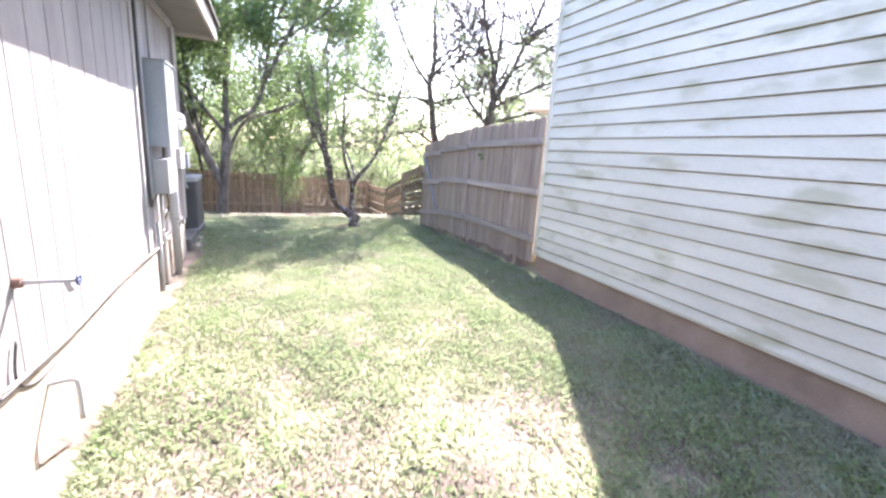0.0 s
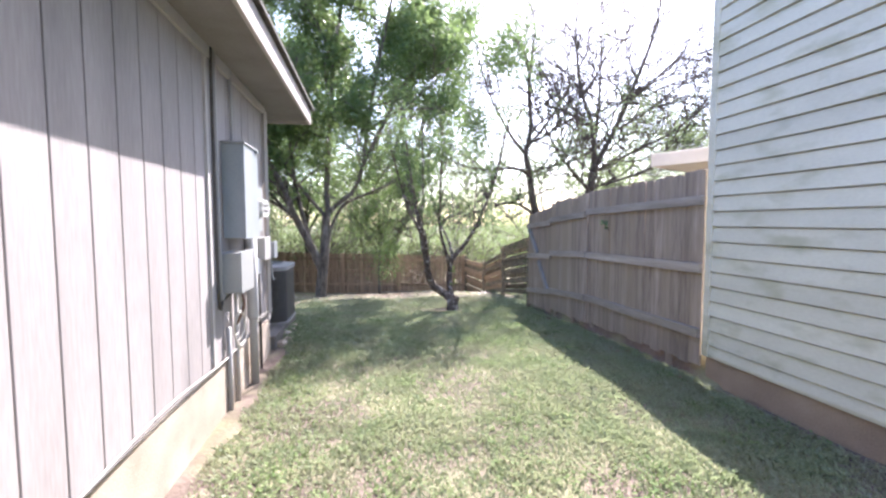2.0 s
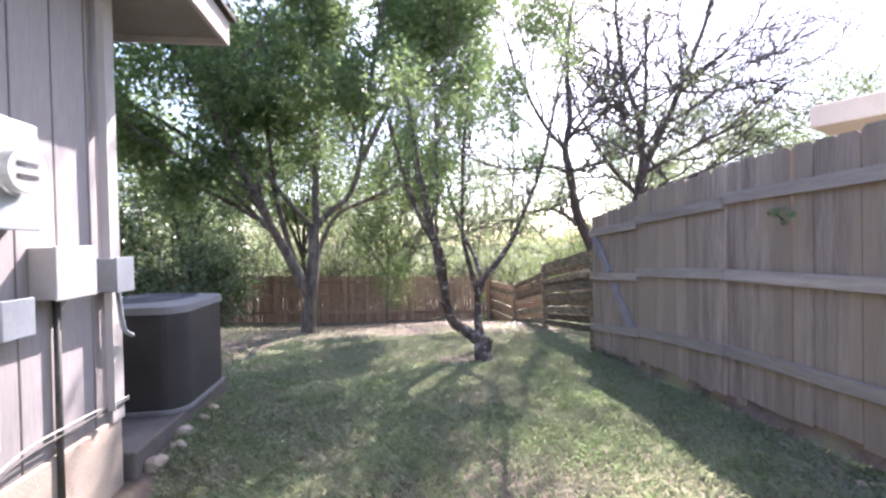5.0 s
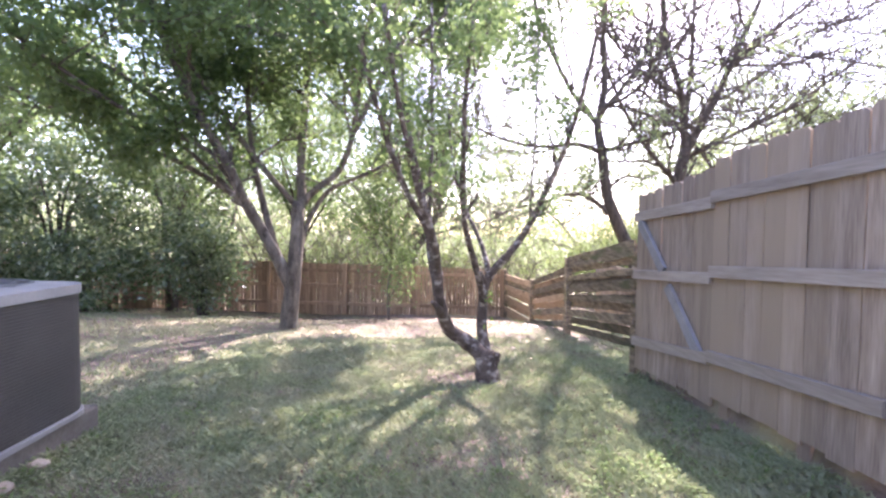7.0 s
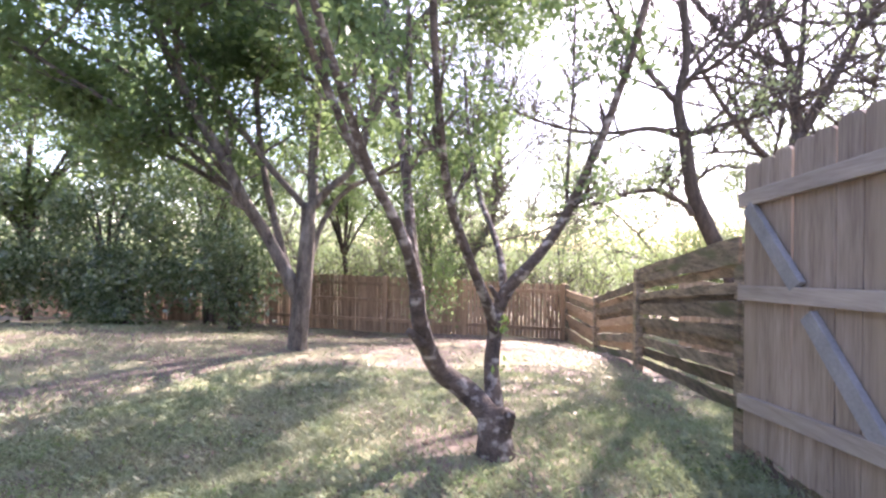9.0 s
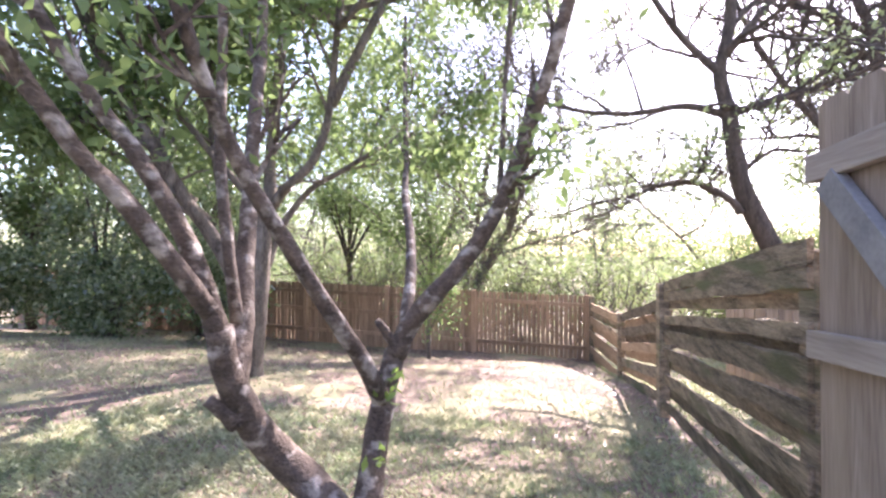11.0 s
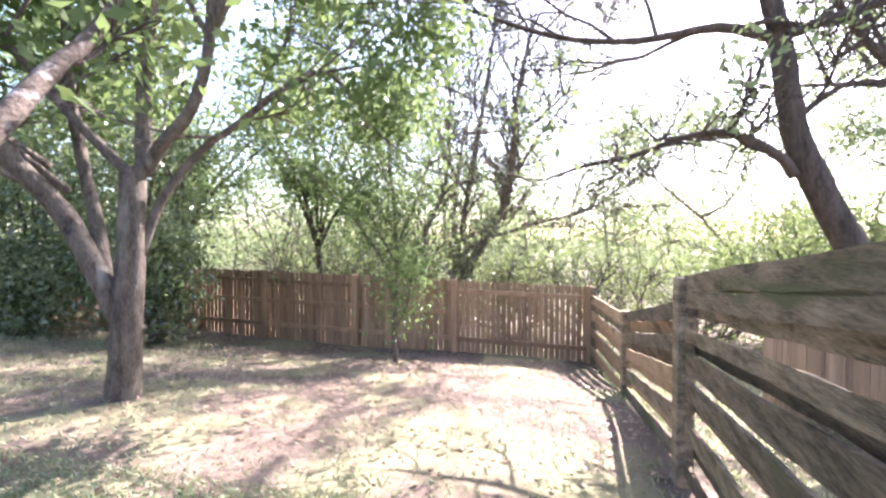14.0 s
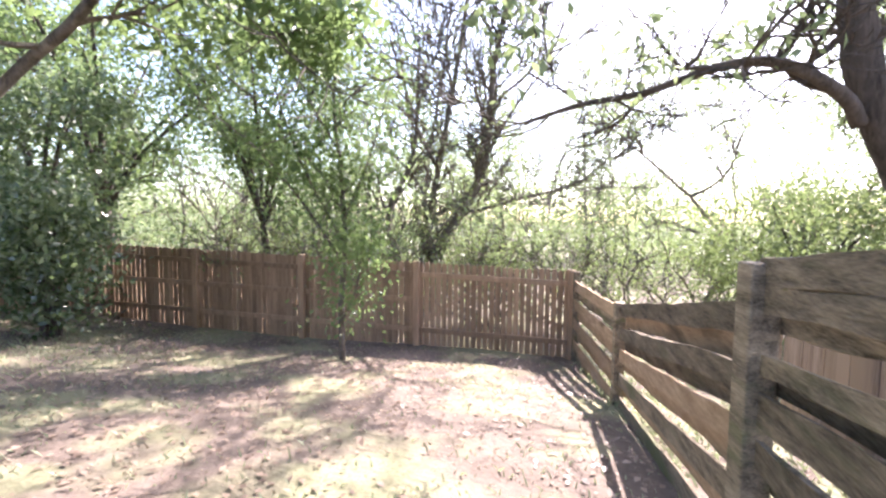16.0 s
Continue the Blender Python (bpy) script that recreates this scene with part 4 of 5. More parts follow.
tree("forked_tree", "many-stemmed bare tree rising behind the picket fence", [
    (0.18, 0.05, [(1.0, 20.2, -1.6), (1.16, 20.2, 0.05), (1.6, 20.2, 0.9), (2.1, 20.2, 1.77), (2.32, 20.2, 2.6), (2.46, 20.2, 4.5), (2.87, 20.2, 6.5)]),
    (0.12, 0.035, [(0.85, 20.2, -1.5), (0.82, 20.2, 0.05), (1.18, 20.2, 2.08), (1.62, 20.2, 4.6), (1.92, 20.2, 6.6)]),
    (0.13, 0.035, [(0.6, 20.2, -1.5), (0.18, 20.2, 0.05), (-0.03, 20.2, 1.1), (0.59, 20.2, 2.54), (0.7, 20.2, 4.8)]),
    (0.05, 0.015, [(1.75, 20.2, 1.06), (3.14, 20.2, 1.46), (4.44, 20.2, 1.84), (5.4, 20.2, 2.8)]),
    (0.05, 0.02, [(2.25, 20.2, 2.3), (3.0, 20.2, 3.6), (4.0, 20.1, 4.8)]),
    (0.05, 0.02, [(1.2, 20.2, 2.1), (0.5, 20.1, 3.6), (0.2, 20.1, 5.4)]),
], M["bark_grey"], M["leaf_new"], 1, 0.075, 0.12, depth=3, twig=2.2, every=1, start=0.2, spread=0.5, kids=3, wob=0.35, thin=0.010, clump=0.56)


random.seed(23)
tree("leafy_tree", "slender leafy tree just behind the picket fence", limbs_at(-2.1, 18.2, 6.4, 7, 2.0, 0.09), M["bark_dark"], M["leaf_mid"], 9, 0.11, 0.26, depth=2, twig=1.4, every=2, start=0.4, bare=(0,), thin=0.008, clump=0.41)
tree("leafy_tree", "broad leafy tree behind the dark bushes", limbs_at(-5.6, 18.0, 6.8, 8, 2.6, 0.13), M["bark_dark"], M["leaf_mid"], 12, 0.12, 0.26, depth=2, twig=1.5, every=2, start=0.25, bare=(0,), thin=0.008, clump=0.49)
tree("leafy_tree", "broad leafy tree at the yard's far side", limbs_at(-9.8, 16.2, 6.8, 8, 2.8, 0.14), M["bark_dark"], M["leaf_mid"], 12, 0.12, 0.26, depth=2, twig=1.5, every=2, start=0.25, bare=(0,), thin=0.008, clump=0.42)


tree("leafy_tree", "light green spring tree beyond the plank fence", limbs_at(11.5, 18.5, 6.0, 7, 2.4, 0.10), M["bark_grey"], M["leaf_new"], 7, 0.12, 0.28, depth=2, twig=1.4, every=2, start=0.25, bare=(0,), thin=0.009, clump=0.45)
tree("leafy_tree", "pale green spring tree in the neighbouring yard", limbs_at(14.5, 15.5, 6.5, 7, 2.6, 0.11), M["bark_grey"], M["leaf_new"], 8, 0.12, 0.28, depth=2, twig=1.5, every=2, start=0.2, bare=(0,), thin=0.009, clump=0.42)


def bush(name, label, centre, radius, n, leaf, size, stems=5, lift=0.0):
    """An evergreen shrub: stems inside, leaves in clumps towards the outside."""
    t = thing(name, label, "bush")
    cx, cy = centre
    base = float(gz(cx, cy))
    for i in range(stems):
        g = Geo()
        a = 2 * math.pi * i / stems + random.uniform(-0.5, 0.5)
        r = random.uniform(0.3, 0.8)
        g.tube(bend([(cx + 0.1 * math.cos(a), cy + 0.1 * math.sin(a), base - 0.1), (cx + 0.3 * r * radius[0] * math.cos(a), cy + 0.3 * r * radius[1] * math.sin(a), base + radius[2] * 0.8 + lift),
                     (cx + r * radius[0] * math.cos(a), cy + r * radius[1] * math.sin(a), base + lift + radius[2] * random.uniform(1.2, 1.7))]), np.linspace(0.05, 0.012, 9), 6, False)
        part("stem", g, M["bark_dark"], t)
    clumps = rng.normal(size=(max(14, n // 330), 3))
    clumps /= np.linalg.norm(clumps, axis=1, keepdims=True)
    clumps *= rng.uniform(0.45, 1.05, (len(clumps), 1))
    clumps = clumps * np.array(radius) + (cx, cy, base + radius[2] + lift)
    which = rng.integers(0, len(clumps), n)
    c = clumps[which] + rng.normal(size=(n, 3)) * np.array([0.24, 0.24, 0.17]) * max(radius) ** 0.5
    c = c[c[:, 2] > base + 0.05]
    tagged(part("leaves", leaf_mesh("leaves", c, size, leaf, 0.4), None, t), kind="stuff")
    return t


def stub(base, tip, r):
    g = Geo()
    g.tube(bend([base, ((base[0] + tip[0]) / 2 + 0.006, (base[1] + tip[1]) / 2, (base[2] + tip[2]) / 2), tip], 3), np.linspace(r, r * 0.55, 7), 8, True, 0.3)
    part("broken_stub", g, M["bark"], leaning, "broken pale branch stub", smooth=True)


leaning = bpy.data.objects["leaning_tree"]
stub((1.87, 9.10, 0.66), (1.80, 9.04, 0.80), 0.028)
stub((1.38, 8.72, 0.46), (1.30, 8.66, 0.56), 0.040)
stub((1.86, 8.74, -0.06), (1.915, 8.72, 0.07), 0.06)
c = np.repeat(np.array([(1.89, 9.00, 0.58), (1.87, 8.97, 0.50), (1.86, 8.85, 0.3)]), 9, 0)
tagged(part("sprout_leaves", leaf_mesh("sprout_leaves", c + rng.normal(size=c.shape) * 0.025, 0.05, M["leaf_fresh"], -0.2), None, leaning), "bright green sprouting leaves", kind="stuff")

# ---- neighbour's board wall ----
# tan boards in duller oldwood, which stands in for their shade
wall = thing("neighbour_fence", "shaded tan board fence in the neighbouring yard", "fence")
for k in range(34):
    y = 10.0 + k * 0.14
    g = Geo()
    g.box((5.62 + 0.004 * (k % 2), y + 0.003, float(gz(5.6, y)) - 0.1), (5.642 + 0.004 * (k % 2), y + 0.137, 0.5 + random.uniform(-0.01, 0.01)))
    part("picket", g, M["oldwood"], wall)
for zz in (-0.5, 0.2):
    g = Geo()
    g.box((5.647, 10.0, zz), (5.69, 14.75, zz + 0.09))
    part("rail", g, M["oldwood"], wall)


bush("evergreen_bush", "dark glossy evergreen bush before the fence", (-3.7, 15.3), (0.6, 0.5, 1.35), 6000, M["leaf_dark"], 0.11)
bush("evergreen_bush", "broad dark evergreen bush with pale glinting leaves", (-6.3, 15.2), (1.5, 0.8, 0.95), 10000, M["leaf_dark"], 0.11)
bush("evergreen_bush", "broad dark evergreen bush beside the far fence", (-9.0, 14.6), (1.8, 1.0, 1.0), 11000, M["leaf_dark"], 0.11)
bush("evergreen_tree", "tall dark evergreen with dense foliage", (-4.8, 16.1), (1.7, 0.8, 1.9), 7500, M["leaf_dark"], 0.12, 5, 0.9)
bush("evergreen_tree", "tall leafy tree beside the yard", (-10.0, 11.5), (2.4, 2.0, 2.6), 11000, M["leaf_mid"], 0.13, 6, 1.3)
bush("evergreen_tree", "tall dark evergreen behind the broad bush", (-7.3, 15.9), (1.9, 0.7, 1.7), 6500, M["leaf_dark"], 0.13, 6, 0.9)
bush("evergreen_tree", "dark evergreen at the yard's far side", (-10.8, 14.6), (1.9, 0.9, 1.7), 6000, M["leaf_dark"], 0.13, 6, 0.9)
bush("olive_bush", "olive-green bush behind the plank fence", (7.6, 17.6), (1.6, 1.1, 1.7), 12000, M["leaf_olive"], 0.08)


def woods():
    """Light spring woods beyond the fences."""
    t = thing("woods", "sunny spring woods beyond the fence", "woods", kind="stuff")
    trunks, spots, dark = Geo(), [], []
    for i in range(95):
        x, y = random.uniform(-34, 40), random.uniform(21, 48)
        if i % 6 == 0:
            x, y = random.uniform(12, 30), random.uniform(8, 22)
        base, h = float(gz(x, y)), random.uniform(3.5, 10.5) * (0.75 + (y - 20) / 45)
        r = random.uniform(0.05, 0.14)
        line = bend([(x, y, base - 0.2), (x + random.uniform(-0.9, 0.9), y, base + h * 0.4), (x + random.uniform(-2.2, 2.2), y + random.uniform(-1, 1), base + h)], 3)
        trunks.tube(line, np.linspace(r, 0.02, len(line)), 5, False)
        tips = []
        for q in line[2:]:
            grow(trunks, q, Vector((random.gauss(0, 1), random.gauss(0, 1), 0.5)).normalized(), h * 0.34, r * 0.5, 2, tips, 0.8, 0.06, 3, 0.4, 0.012)
        (dark if i % 5 == 0 else spots).extend([tuple(q) for q, _ in tips])
    for i in range(260):
        x, y = random.uniform(-30, 34), random.uniform(18.5, 36)
        base = float(gz(x, y))
        (dark if i % 3 == 0 else spots).extend([(x + random.gauss(0, 0.8), y + random.gauss(0, 0.6), base + abs(random.gauss(1.1, 0.9))) for _ in range(40)])
    far = []
    for i in range(230):
        x, y = random.uniform(-45, 50), random.uniform(38, 54)
        base, h = float(gz(x, y)), random.uniform(2.0, 7.5) * random.choice((0.7, 1.0, 1.6))
        far.extend([(x + random.gauss(0, 1.3), y + random.gauss(0, 0.8), base + random.uniform(0, h)) for _ in range(22)])
    c = np.repeat(np.array(far), 12, 0)
    tagged(part("far_leaves", leaf_mesh("far_leaves", c + rng.normal(size=c.shape) * 0.7, 0.30, M["leaf_new"], 0.2), None, t), kind="stuff")
    part("trunks", trunks, M["bark_grey"], t)
    for nm, pts, leaf, per in (("bright_leaves", spots, M["leaf_new"], 6), ("olive_leaves", dark, M["leaf_olive"], 9)):
        c = np.repeat(np.array(pts), per, 0)
        c = c + rng.normal(size=c.shape) * 0.55
        tagged(part(nm, leaf_mesh(nm, c, 0.15, leaf, 0.2), None, t), kind="stuff")


woods()


def thicket(x, y, high, wide, label):
    """A twiggy half-bare shrub with small leaves."""
    t = thing("thicket", label, "bush", "twiggy shrubs beyond the fence")
    tips, g, base = [], Geo(), float(gz(x, y))
    for k in range(9):
        a = random.uniform(0, 2 * math.pi)
        d = Vector((wide * math.cos(a), 0.6 * wide * math.sin(a), 1.0)).normalized()
        grow(g, Vector((x + 0.25 * math.cos(a), y + 0.2 * math.sin(a), base - 0.1)), d, high * random.uniform(0.6, 1.0), 0.028, 2, tips, 0.6, 0.05, 4, 0.4, 0.005)
    tagged(part("branchwork", g, M["bark_grey"], t), kind="stuff")
    c = np.repeat(np.array([tuple(q) for q, _ in tips]), 5, 0)
    c = c[[noise.noise(Vector(q) * 1.4) > -0.12 for q in c]]
    tagged(part("leaves", leaf_mesh("leaves", c + rng.normal(size=c.shape) * 0.13, 0.075, M["leaf_olive"], 0.2), None, t), kind="stuff")


random.seed(51)
for x, y, high, wide in ((-3.4, 18.6, 3.0, 0.9), (-1.6, 19.4, 2.7, 1.0), (-0.3, 18.4, 2.3, 1.0), (2.6, 18.8, 2.0, 1.1), (3.9, 19.6, 2.2, 1.0), (5.6, 18.9, 2.2, 1.1), (7.2, 20.4, 2.8, 1.0), (9.6, 19.2, 2.8, 1.0)):
    thicket(x, y, high, wide, "twiggy grey shrub with small olive leaves behind the picket fence")

# ---- air conditioner ----
def rounded(x0, y0, x1, y1, r, n=6):
    """The corners of a rounded rectangle, anticlockwise."""
    out = []
    for cx, cy, a0 in ((x1 - r, y0 + r, -90), (x1 - r, y1 - r, 0), (x0 + r, y1 - r, 90), (x0 + r, y0 + r, 180)):
        for k in range(n + 1):
            a = radians(a0 + 90 * k / n)
            out.append((cx + r * math.cos(a), cy + r * math.sin(a)))
    return out


def prism(g, ring, z0, z1):
    n = len(ring)
    g.add([(x, y, z0) for x, y in ring] + [(x, y, z1) for x, y in ring],
          [tuple(reversed(range(n))), tuple(range(n, 2 * n))] + [(i, (i + 1) % n, n + (i + 1) % n, n + i) for i in range(n)])


AX0, AY0, AX1, AY1, AZ = -1.50, 6.62, -0.72, 7.40, 0.155
ac = thing("air_conditioner", "dark grey-brown louvred air conditioner unit on a concrete pad", "air conditioner")
g = Geo()
prism(g, rounded(AX0 + 0.006, AY0 + 0.006, AX1 - 0.006, AY1 - 0.006, 0.125), AZ + 0.02, 0.845)
part("body", g, M["acbody"], ac)
for i in range(40):
    g = Geo()
    prism(g, rounded(AX0, AY0, AX1, AY1, 0.13), 0.195 + i * 0.0161, 0.195 + i * 0.0161 + 0.0128)
    part("louvre", g, M["acbody"], ac)
g = Geo()
prism(g, rounded(AX0 - 0.012, AY0 - 0.012, AX1 + 0.012, AY1 + 0.012, 0.14), AZ, AZ + 0.03)
part("base_pan", g, M["actrim"], ac, bevel=0.004)
g = Geo()
ring, cx, cy = rounded(AX0 - 0.014, AY0 - 0.014, AX1 + 0.014, AY1 + 0.014, 0.15), (AX0 + AX1) / 2, (AY0 + AY1) / 2
n = len(ring)
hole = [(cx + 0.32 * math.cos(a), cy + 0.32 * math.sin(a)) for a in (math.atan2(y - cy, x - cx) for x, y in ring)]
g.add([(x, y, 0.832) for x, y in ring] + [(x, y, 0.882) for x, y in ring] + [(x, y, 0.902) for x, y in hole] + [(x, y, 0.847) for x, y in hole],
      [(k * n + i, k * n + (i + 1) % n, (k + 1) * n + (i + 1) % n, (k + 1) * n + i) for k in range(3) for i in range(n)])
cover_top = part("top_cover", g, M["actrim"], ac, "pale metal top cover")
# flat near-black disc stands in for the shade down the fan opening
g = Geo()
prism(g, hole, 0.849, 0.853)
part("fan_well_shade", g, M["dark"], cover_top)
for r in (0.05, 0.10, 0.14, 0.19, 0.25, 0.31):
    g = Geo()
    g.tube([(cx + r * math.cos(a), cy + r * math.sin(a), 0.905) for a in np.linspace(0, 2 * math.pi, 33)], [0.003] * 33, 4, False)
    part("guard_ring", g, M["boxdark"], cover_top)
for k in range(6):
    a = k * math.pi / 6
    g = Geo()
    g.tube([(cx - 0.322 * math.cos(a), cy - 0.322 * math.sin(a), 0.901), (cx + 0.322 * math.cos(a), cy + 0.322 * math.sin(a), 0.901)], [0.003, 0.003], 4)
    part("guard_spoke", g, M["boxdark"], cover_top)
# pad colour already includes the tree shade
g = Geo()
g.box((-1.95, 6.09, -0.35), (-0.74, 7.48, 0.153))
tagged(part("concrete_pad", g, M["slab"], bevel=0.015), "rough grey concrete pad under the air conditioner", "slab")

# ---- boxes on the wall ----
def wall_box(name, label, y0, y1, z0, z1, depth, mat, category="electrical box", lip=0.012):
    t = thing(name, label, category)
    g = Geo()
    g.box((WX, y0, z0), (WX + depth - lip, y1, z1))
    part("case", g, mat, t, bevel=0.006)
    g = Geo()
    g.box((WX + depth - lip, y0 - 0.005, z0 - 0.005), (WX + depth, y1 + 0.005, z1 + 0.005))
    part("cover", g, mat, t, bevel=0.004)
    return t


panel = wall_box("breaker_panel", "tall grey steel breaker panel on the wall", 4.645, 5.05, 1.315, 2.05, 0.168, M["box"])
g = Geo()
g.box((WX, 4.635, 2.05), (WX + 0.178, 5.06, 2.068))
part("hood", g, M["boxold"], panel, bevel=0.003)
g = Geo()
g.box((WX + 0.168, 4.96, 2.03), (WX + 0.19, 5.01, 2.049))
part("latch", g, M["boxdark"], [o for o in panel.children if o.name.startswith("cover")][0])
tel = wall_box("junction_box", "beige square utility box with wires below", 4.52, 4.86, 0.90, 1.21, 0.16, M["boxold"])
meter = wall_box("electric_meter", "round glass electric meter in a grey steel socket", 5.12, 5.42, 1.36, 1.76, 0.11, M["box"], "electric meter")
g = Geo()
mc = Vector((WX + 0.11, 5.29, 1.57))
g.tube([mc, mc + Vector((0.02, 0, 0))], [0.092, 0.092], 24)
part("collar", g, M["boxold"], meter, smooth=False)
g = Geo()
g.tube([mc + Vector((0.02, 0, 0)), mc + Vector((0.05, 0, 0))], [0.07, 0.07], 20)
dial = part("dial", g, M["boxold"], meter)
g = Geo()
for dz in (-0.02, 0.02):
    g.box((mc.x + 0.051, mc.y - 0.035, mc.z + dz - 0.007), (mc.x + 0.053, mc.y + 0.035, mc.z + dz + 0.007))
part("register", g, M["dark"], dial)
g = Geo()
g.tube([mc + Vector((d, 0, 0)) for d in (0.015, 0.06, 0.085, 0.098)], [0.085, 0.083, 0.07, 0.03], 24)
part("glass_dome", g, M["glass"], meter, smooth=True).visible_shadow = False
wall_box("disconnect_box", "small grey disconnect box", 5.50, 5.74, 1.07, 1.29, 0.11, M["pvc"])
wall_box("disconnect_box", "small blue-grey plastic utility box at the corner", 5.88, 6.02, 1.06, 1.23, 0.12, M["boxdark"])
wall_box("cable_box", "tiny blue-grey cable box", 5.28, 5.42, 0.95, 1.09, 0.08, M["boxdark"])


def pipe(name, label, pts, r, mat, category="pipe", sides=10, smooth=True, n=4):
    g = Geo()
    line = bend(pts, n) if len(pts) > 2 else [Vector(p) for p in pts]
    g.tube(line, [r] * len(line), sides)
    return tagged(part(name, g, mat, smooth=smooth), label, category)


service = pipe("conduit", "thick grey service conduit running into the soil", [(WX + 0.06, 5.19, 1.38), (WX + 0.06, 5.20, -0.1)], 0.036, M["pvc"])
g = Geo()
g.tube([(WX + 0.06, 5.19, 1.37), (WX + 0.06, 5.197, 0.58), (WX + 0.06, 5.197, 0.55)], [0.05, 0.05, 0.04], 14)
part("sleeve", g, M["pvc"], service, smooth=True)
pipe("conduit", "thin dark conduit running down the wall", [(WX + 0.02, 5.62, 1.08), (WX + 0.02, 5.61, -0.1)], 0.014, M["blackwire"])
pipe("conduit", "thin grey conduit above the breaker panel", [(WX + 0.02, 4.86, 2.7), (WX + 0.02, 4.86, 2.06)], 0.012, M["pvc"])
pipe("conduit", "thin dark conduit beside the breaker panel", [(WX + 0.026, 4.41, 2.7), (WX + 0.026, 4.41, 0.95), (WX + 0.03, 4.5, 0.86), (WX + 0.05, 4.62, 0.9)], 0.011, M["blackwire"])
pipe("conduit", "thin grey conduit bending into the utility box", [(WX + 0.026, 4.47, 2.7), (WX + 0.026, 4.47, 1.0), (WX + 0.03, 4.52, 0.89), (WX + 0.05, 4.60, 0.91)], 0.012, M["pvc"])
pipe("conduit", "short grey conduit running into the soil", [(WX + 0.03, 4.60, 0.62), (WX + 0.03, 4.60, -0.1)], 0.018, M["pvc"])
pipe("conduit", "short grey conduit below the utility box", [(WX + 0.03, 4.80, 0.92), (WX + 0.03, 4.80, -0.1)], 0.016, M["pvc"])
pipe("downspout", "flat grey strip on the house corner", [(WX + 0.045, 5.93, 2.6), (WX + 0.045, 5.93, 0.45)], 0.022, M["trim"], "trim", 4, False)
for dz, sag, r in ((0.0, 0.012, 0.006), (0.016, 0.025, 0.005)):
    pts = [(WX + 0.03, y, 0.40 + dz + (0.05 if y > 5.3 else 0.0) - sag * math.sin(y * 3.1)) for y in np.linspace(1.2, 6.1, 22)]
    pipe("cable", "grey cable stapled along the foot of the siding", pts, r, M["wire"] if dz else M["blackwire"], "cable", 6)
for k in range(3):
    pts = [(WX + 0.06 + 0.02 * math.sin(a + k), 4.74 + 0.03 * k + (0.07 + 0.015 * k) * math.cos(a), 0.62 - 0.03 * k + (0.10 + 0.02 * k) * math.sin(a)) for a in np.linspace(0.5, 7.2 + k, 16)]
    pts = [(WX + 0.08, 4.68 + 0.05 * k, 0.9)] + pts
    pipe("cable_loop", "loose coiled cable hanging under the utility box", pts, 0.006, M["wire"], "cable", 6, True, 3)
pipe("cable", "copper ground wire hanging under the utility box", [(WX + 0.07, 4.78, 0.9), (WX + 0.09, 4.80, 0.75), (WX + 0.03, 4.79, 0.6)], 0.012, M["copper"], "cable", 6)
pipe("refrigerant_line", "insulated line bending to the air conditioner", [(WX + 0.05, 6.0, 1.06), (WX + 0.06, 6.02, 0.86), (WX + 0.06, 6.1, 0.8)], 0.012, M["boxdark"], "pipe", 8)

# thin dark curve along the wall below the spigot
pipe("cable", "thin dark curved strand on the wall below the hose spigot", [(WX + 0.015, 2.10, 0.56), (WX + 0.015, 2.06, 0.45), (WX + 0.015, 2.08, 0.37), (WX + 0.015, 2.21, 0.32), (WX + 0.015, 2.40, 0.32)], 0.006, M["blackwire"], "cable", 6)
spigot = thing("spigot", "rusty hose spigot with blue handle on the wall", "spigot")
sy, sz = 2.18, 0.785
g = Geo()
g.tube([(WX, sy, sz), (WX + 0.03, sy, sz), (WX + 0.032, sy, sz)], [0.024, 0.022, 0.012], 14)
part("flange", g, M["copper"], spigot, smooth=False)
g = Geo()
g.tube([(WX + 0.02, sy, sz), (WX + 0.205, sy + 0.01, sz)], [0.011, 0.011], 10)
g.tube([(WX + 0.17, sy + 0.01, sz), (WX + 0.185, sy + 0.01, sz - 0.05)], [0.012, 0.014], 10)
part("pipe", g, M["pvc"], spigot, smooth=True)
g = Geo()
c = Vector((WX + 0.215, sy + 0.01, sz))
g.tube([c + Vector((0, 0.02 * math.cos(a), 0.02 * math.sin(a))) for a in np.linspace(0, 2 * math.pi, 17)], [0.006] * 17, 6, False)
g.tube([c + Vector((0, -0.02, 0)), c + Vector((0, 0.02, 0))], [0.005, 0.005], 6)
part("handle", g, M["blue"], spigot, "blue wheel handle")
faucet = thing("pipe_stub", "small bent pipe stub on the concrete footing", "pipe")
g = Geo()
g.tube(bend([(WX, 2.30, 0.25), (WX + 0.10, 2.31, 0.26), (WX + 0.12, 2.31, 0.22), (WX + 0.12, 2.31, 0.05)]), [0.012] * 13, 8)
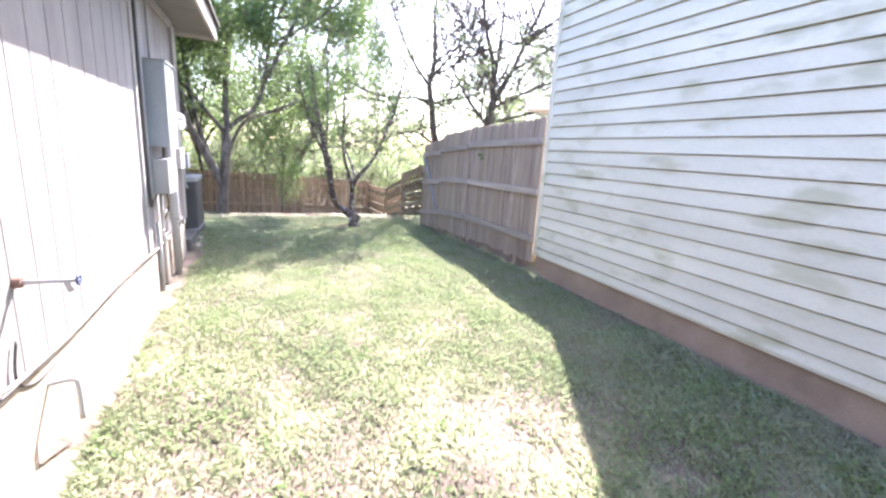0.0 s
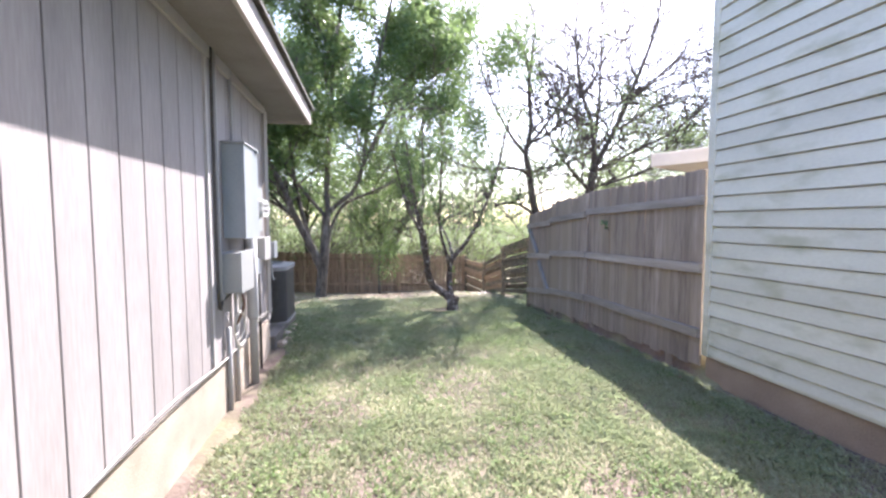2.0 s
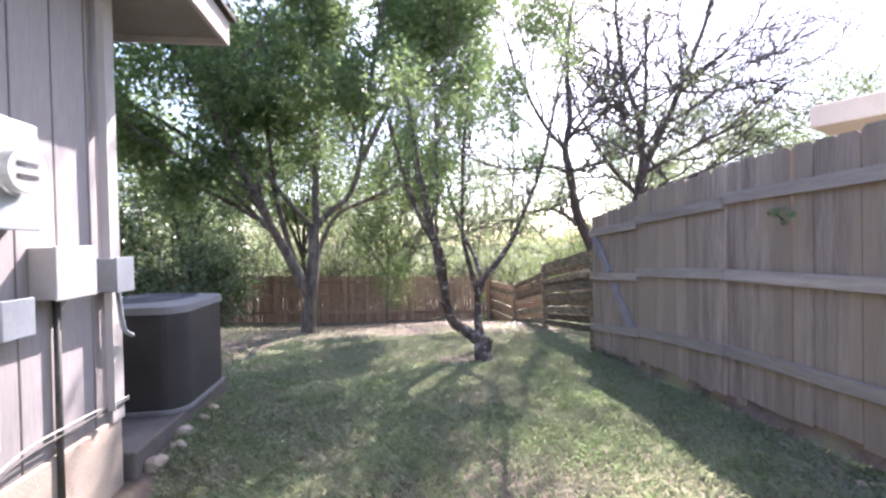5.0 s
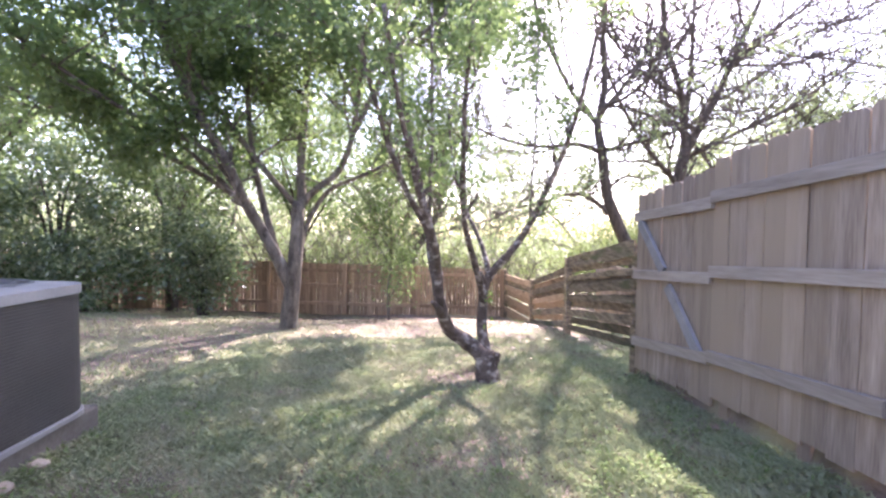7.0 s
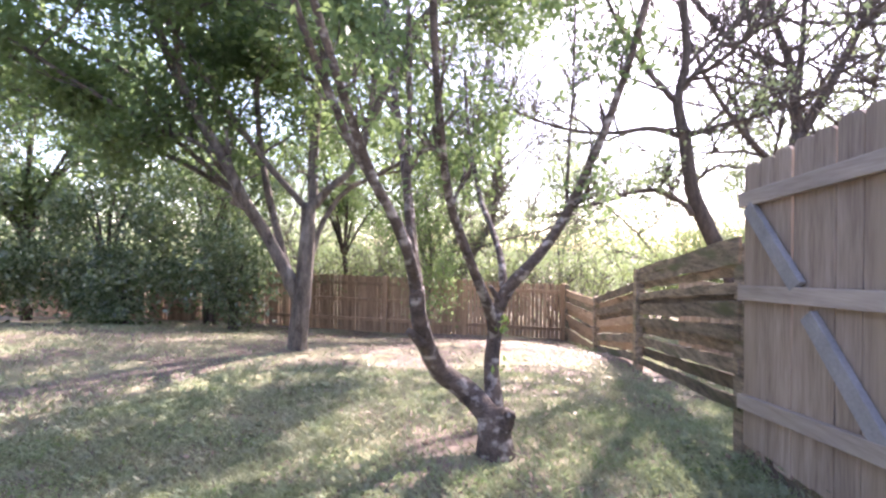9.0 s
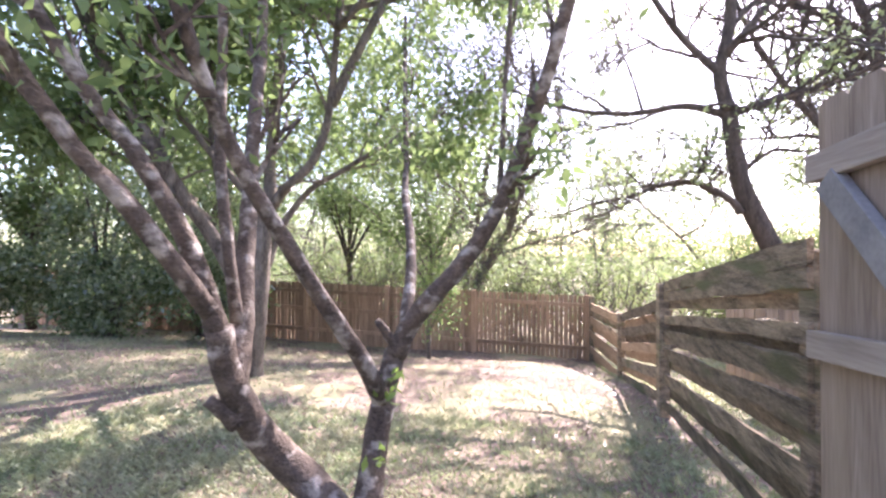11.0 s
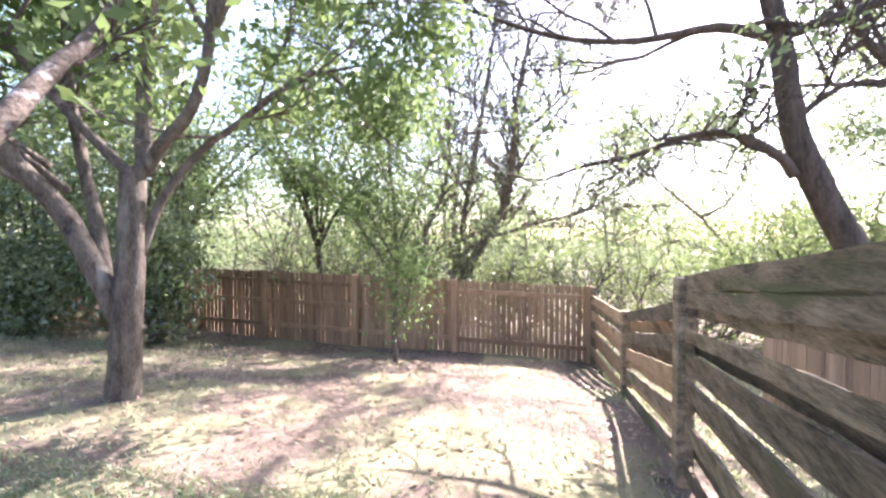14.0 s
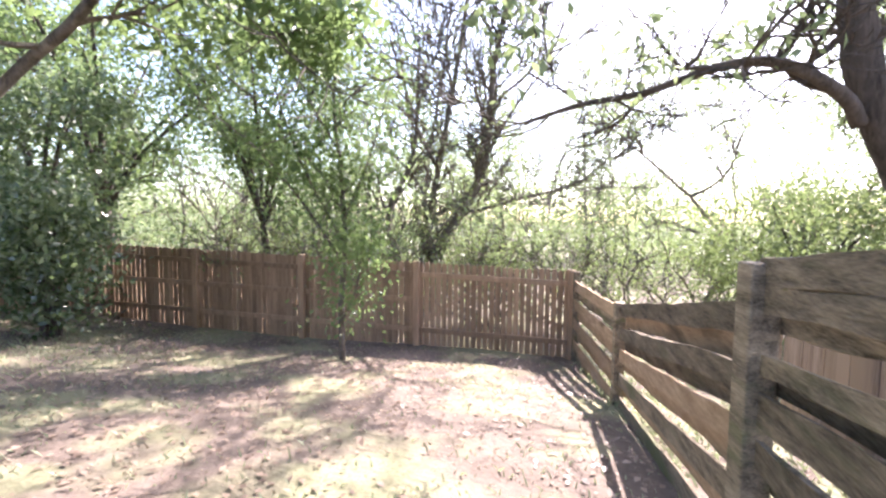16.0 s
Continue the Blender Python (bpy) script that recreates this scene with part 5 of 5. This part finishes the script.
part("bend", g, M["pvc"], faucet, smooth=True)

# ---- rubble at the fence foot ----
for i in range(26):
    y = random.uniform(4.4, 7.6)
    x = 3.28 - random.uniform(0.0, 0.16)
    bm = bmesh.new()
    bmesh.ops.create_icosphere(bm, subdivisions=1, radius=random.uniform(0.018, 0.04))
    for v in bm.verts:
        v.co *= random.uniform(0.7, 1.2)
        v.co.z *= 0.7
    me = bpy.data.meshes.new("stone")
    bm.to_mesh(me)
    bm.free()
    me.materials.append(M["skirt"])
    st = new("stone", me)
    st.location = (x, y, float(gz(x, y)) + 0.008)
    tagged(st, "small brown stone at the fence foot", "stone", "stones along the fence")

# ---- rocks beside the pad ----
for x, y, r in ((-0.70, 6.22, 0.075), (-0.66, 6.40, 0.05), (-0.69, 6.56, 0.06), (-0.66, 6.78, 0.045), (-0.68, 6.98, 0.055)):
    bm = bmesh.new()
    bmesh.ops.create_icosphere(bm, subdivisions=2, radius=r)
    for v in bm.verts:
        v.co *= 0.85 + 0.5 * noise.noise(v.co * 14 + Vector((x * 7, y * 5, 0)))
        v.co.z *= 0.65
    me = bpy.data.meshes.new("rock")
    bm.to_mesh(me)
    bm.free()
    me.materials.append(M["concrete"])
    st = new("rock", me)
    st.location = (x, y, float(gz(x, y)) + r * 0.25)
    tagged(st, "pale broken rock at the edge of the concrete pad", "rock", "rocks beside the pad")

# ---- sprig through the fence ----
sprig = thing("ivy_sprig", "small green leafy sprig growing through the fence", "plant")
g = Geo()
g.tube(bend([(3.36, 6.12, 1.36), (3.26, 6.10, 1.42), (3.20, 6.02, 1.40)]), [0.004] * 9, 5)
part("stem", g, M["bark_grey"], sprig)
c = np.array([(3.26, 6.10, 1.42), (3.22, 6.05, 1.42), (3.20, 6.02, 1.40), (3.24, 6.12, 1.40), (3.23, 6.0, 1.44)])
c = np.repeat(c, 3, 0) + rng.normal(size=(15, 3)) * 0.03
tagged(part("leaves", leaf_mesh("leaves", c, 0.06, M["leaf_new"], 0.2, 0.6), None, sprig), kind="stuff")
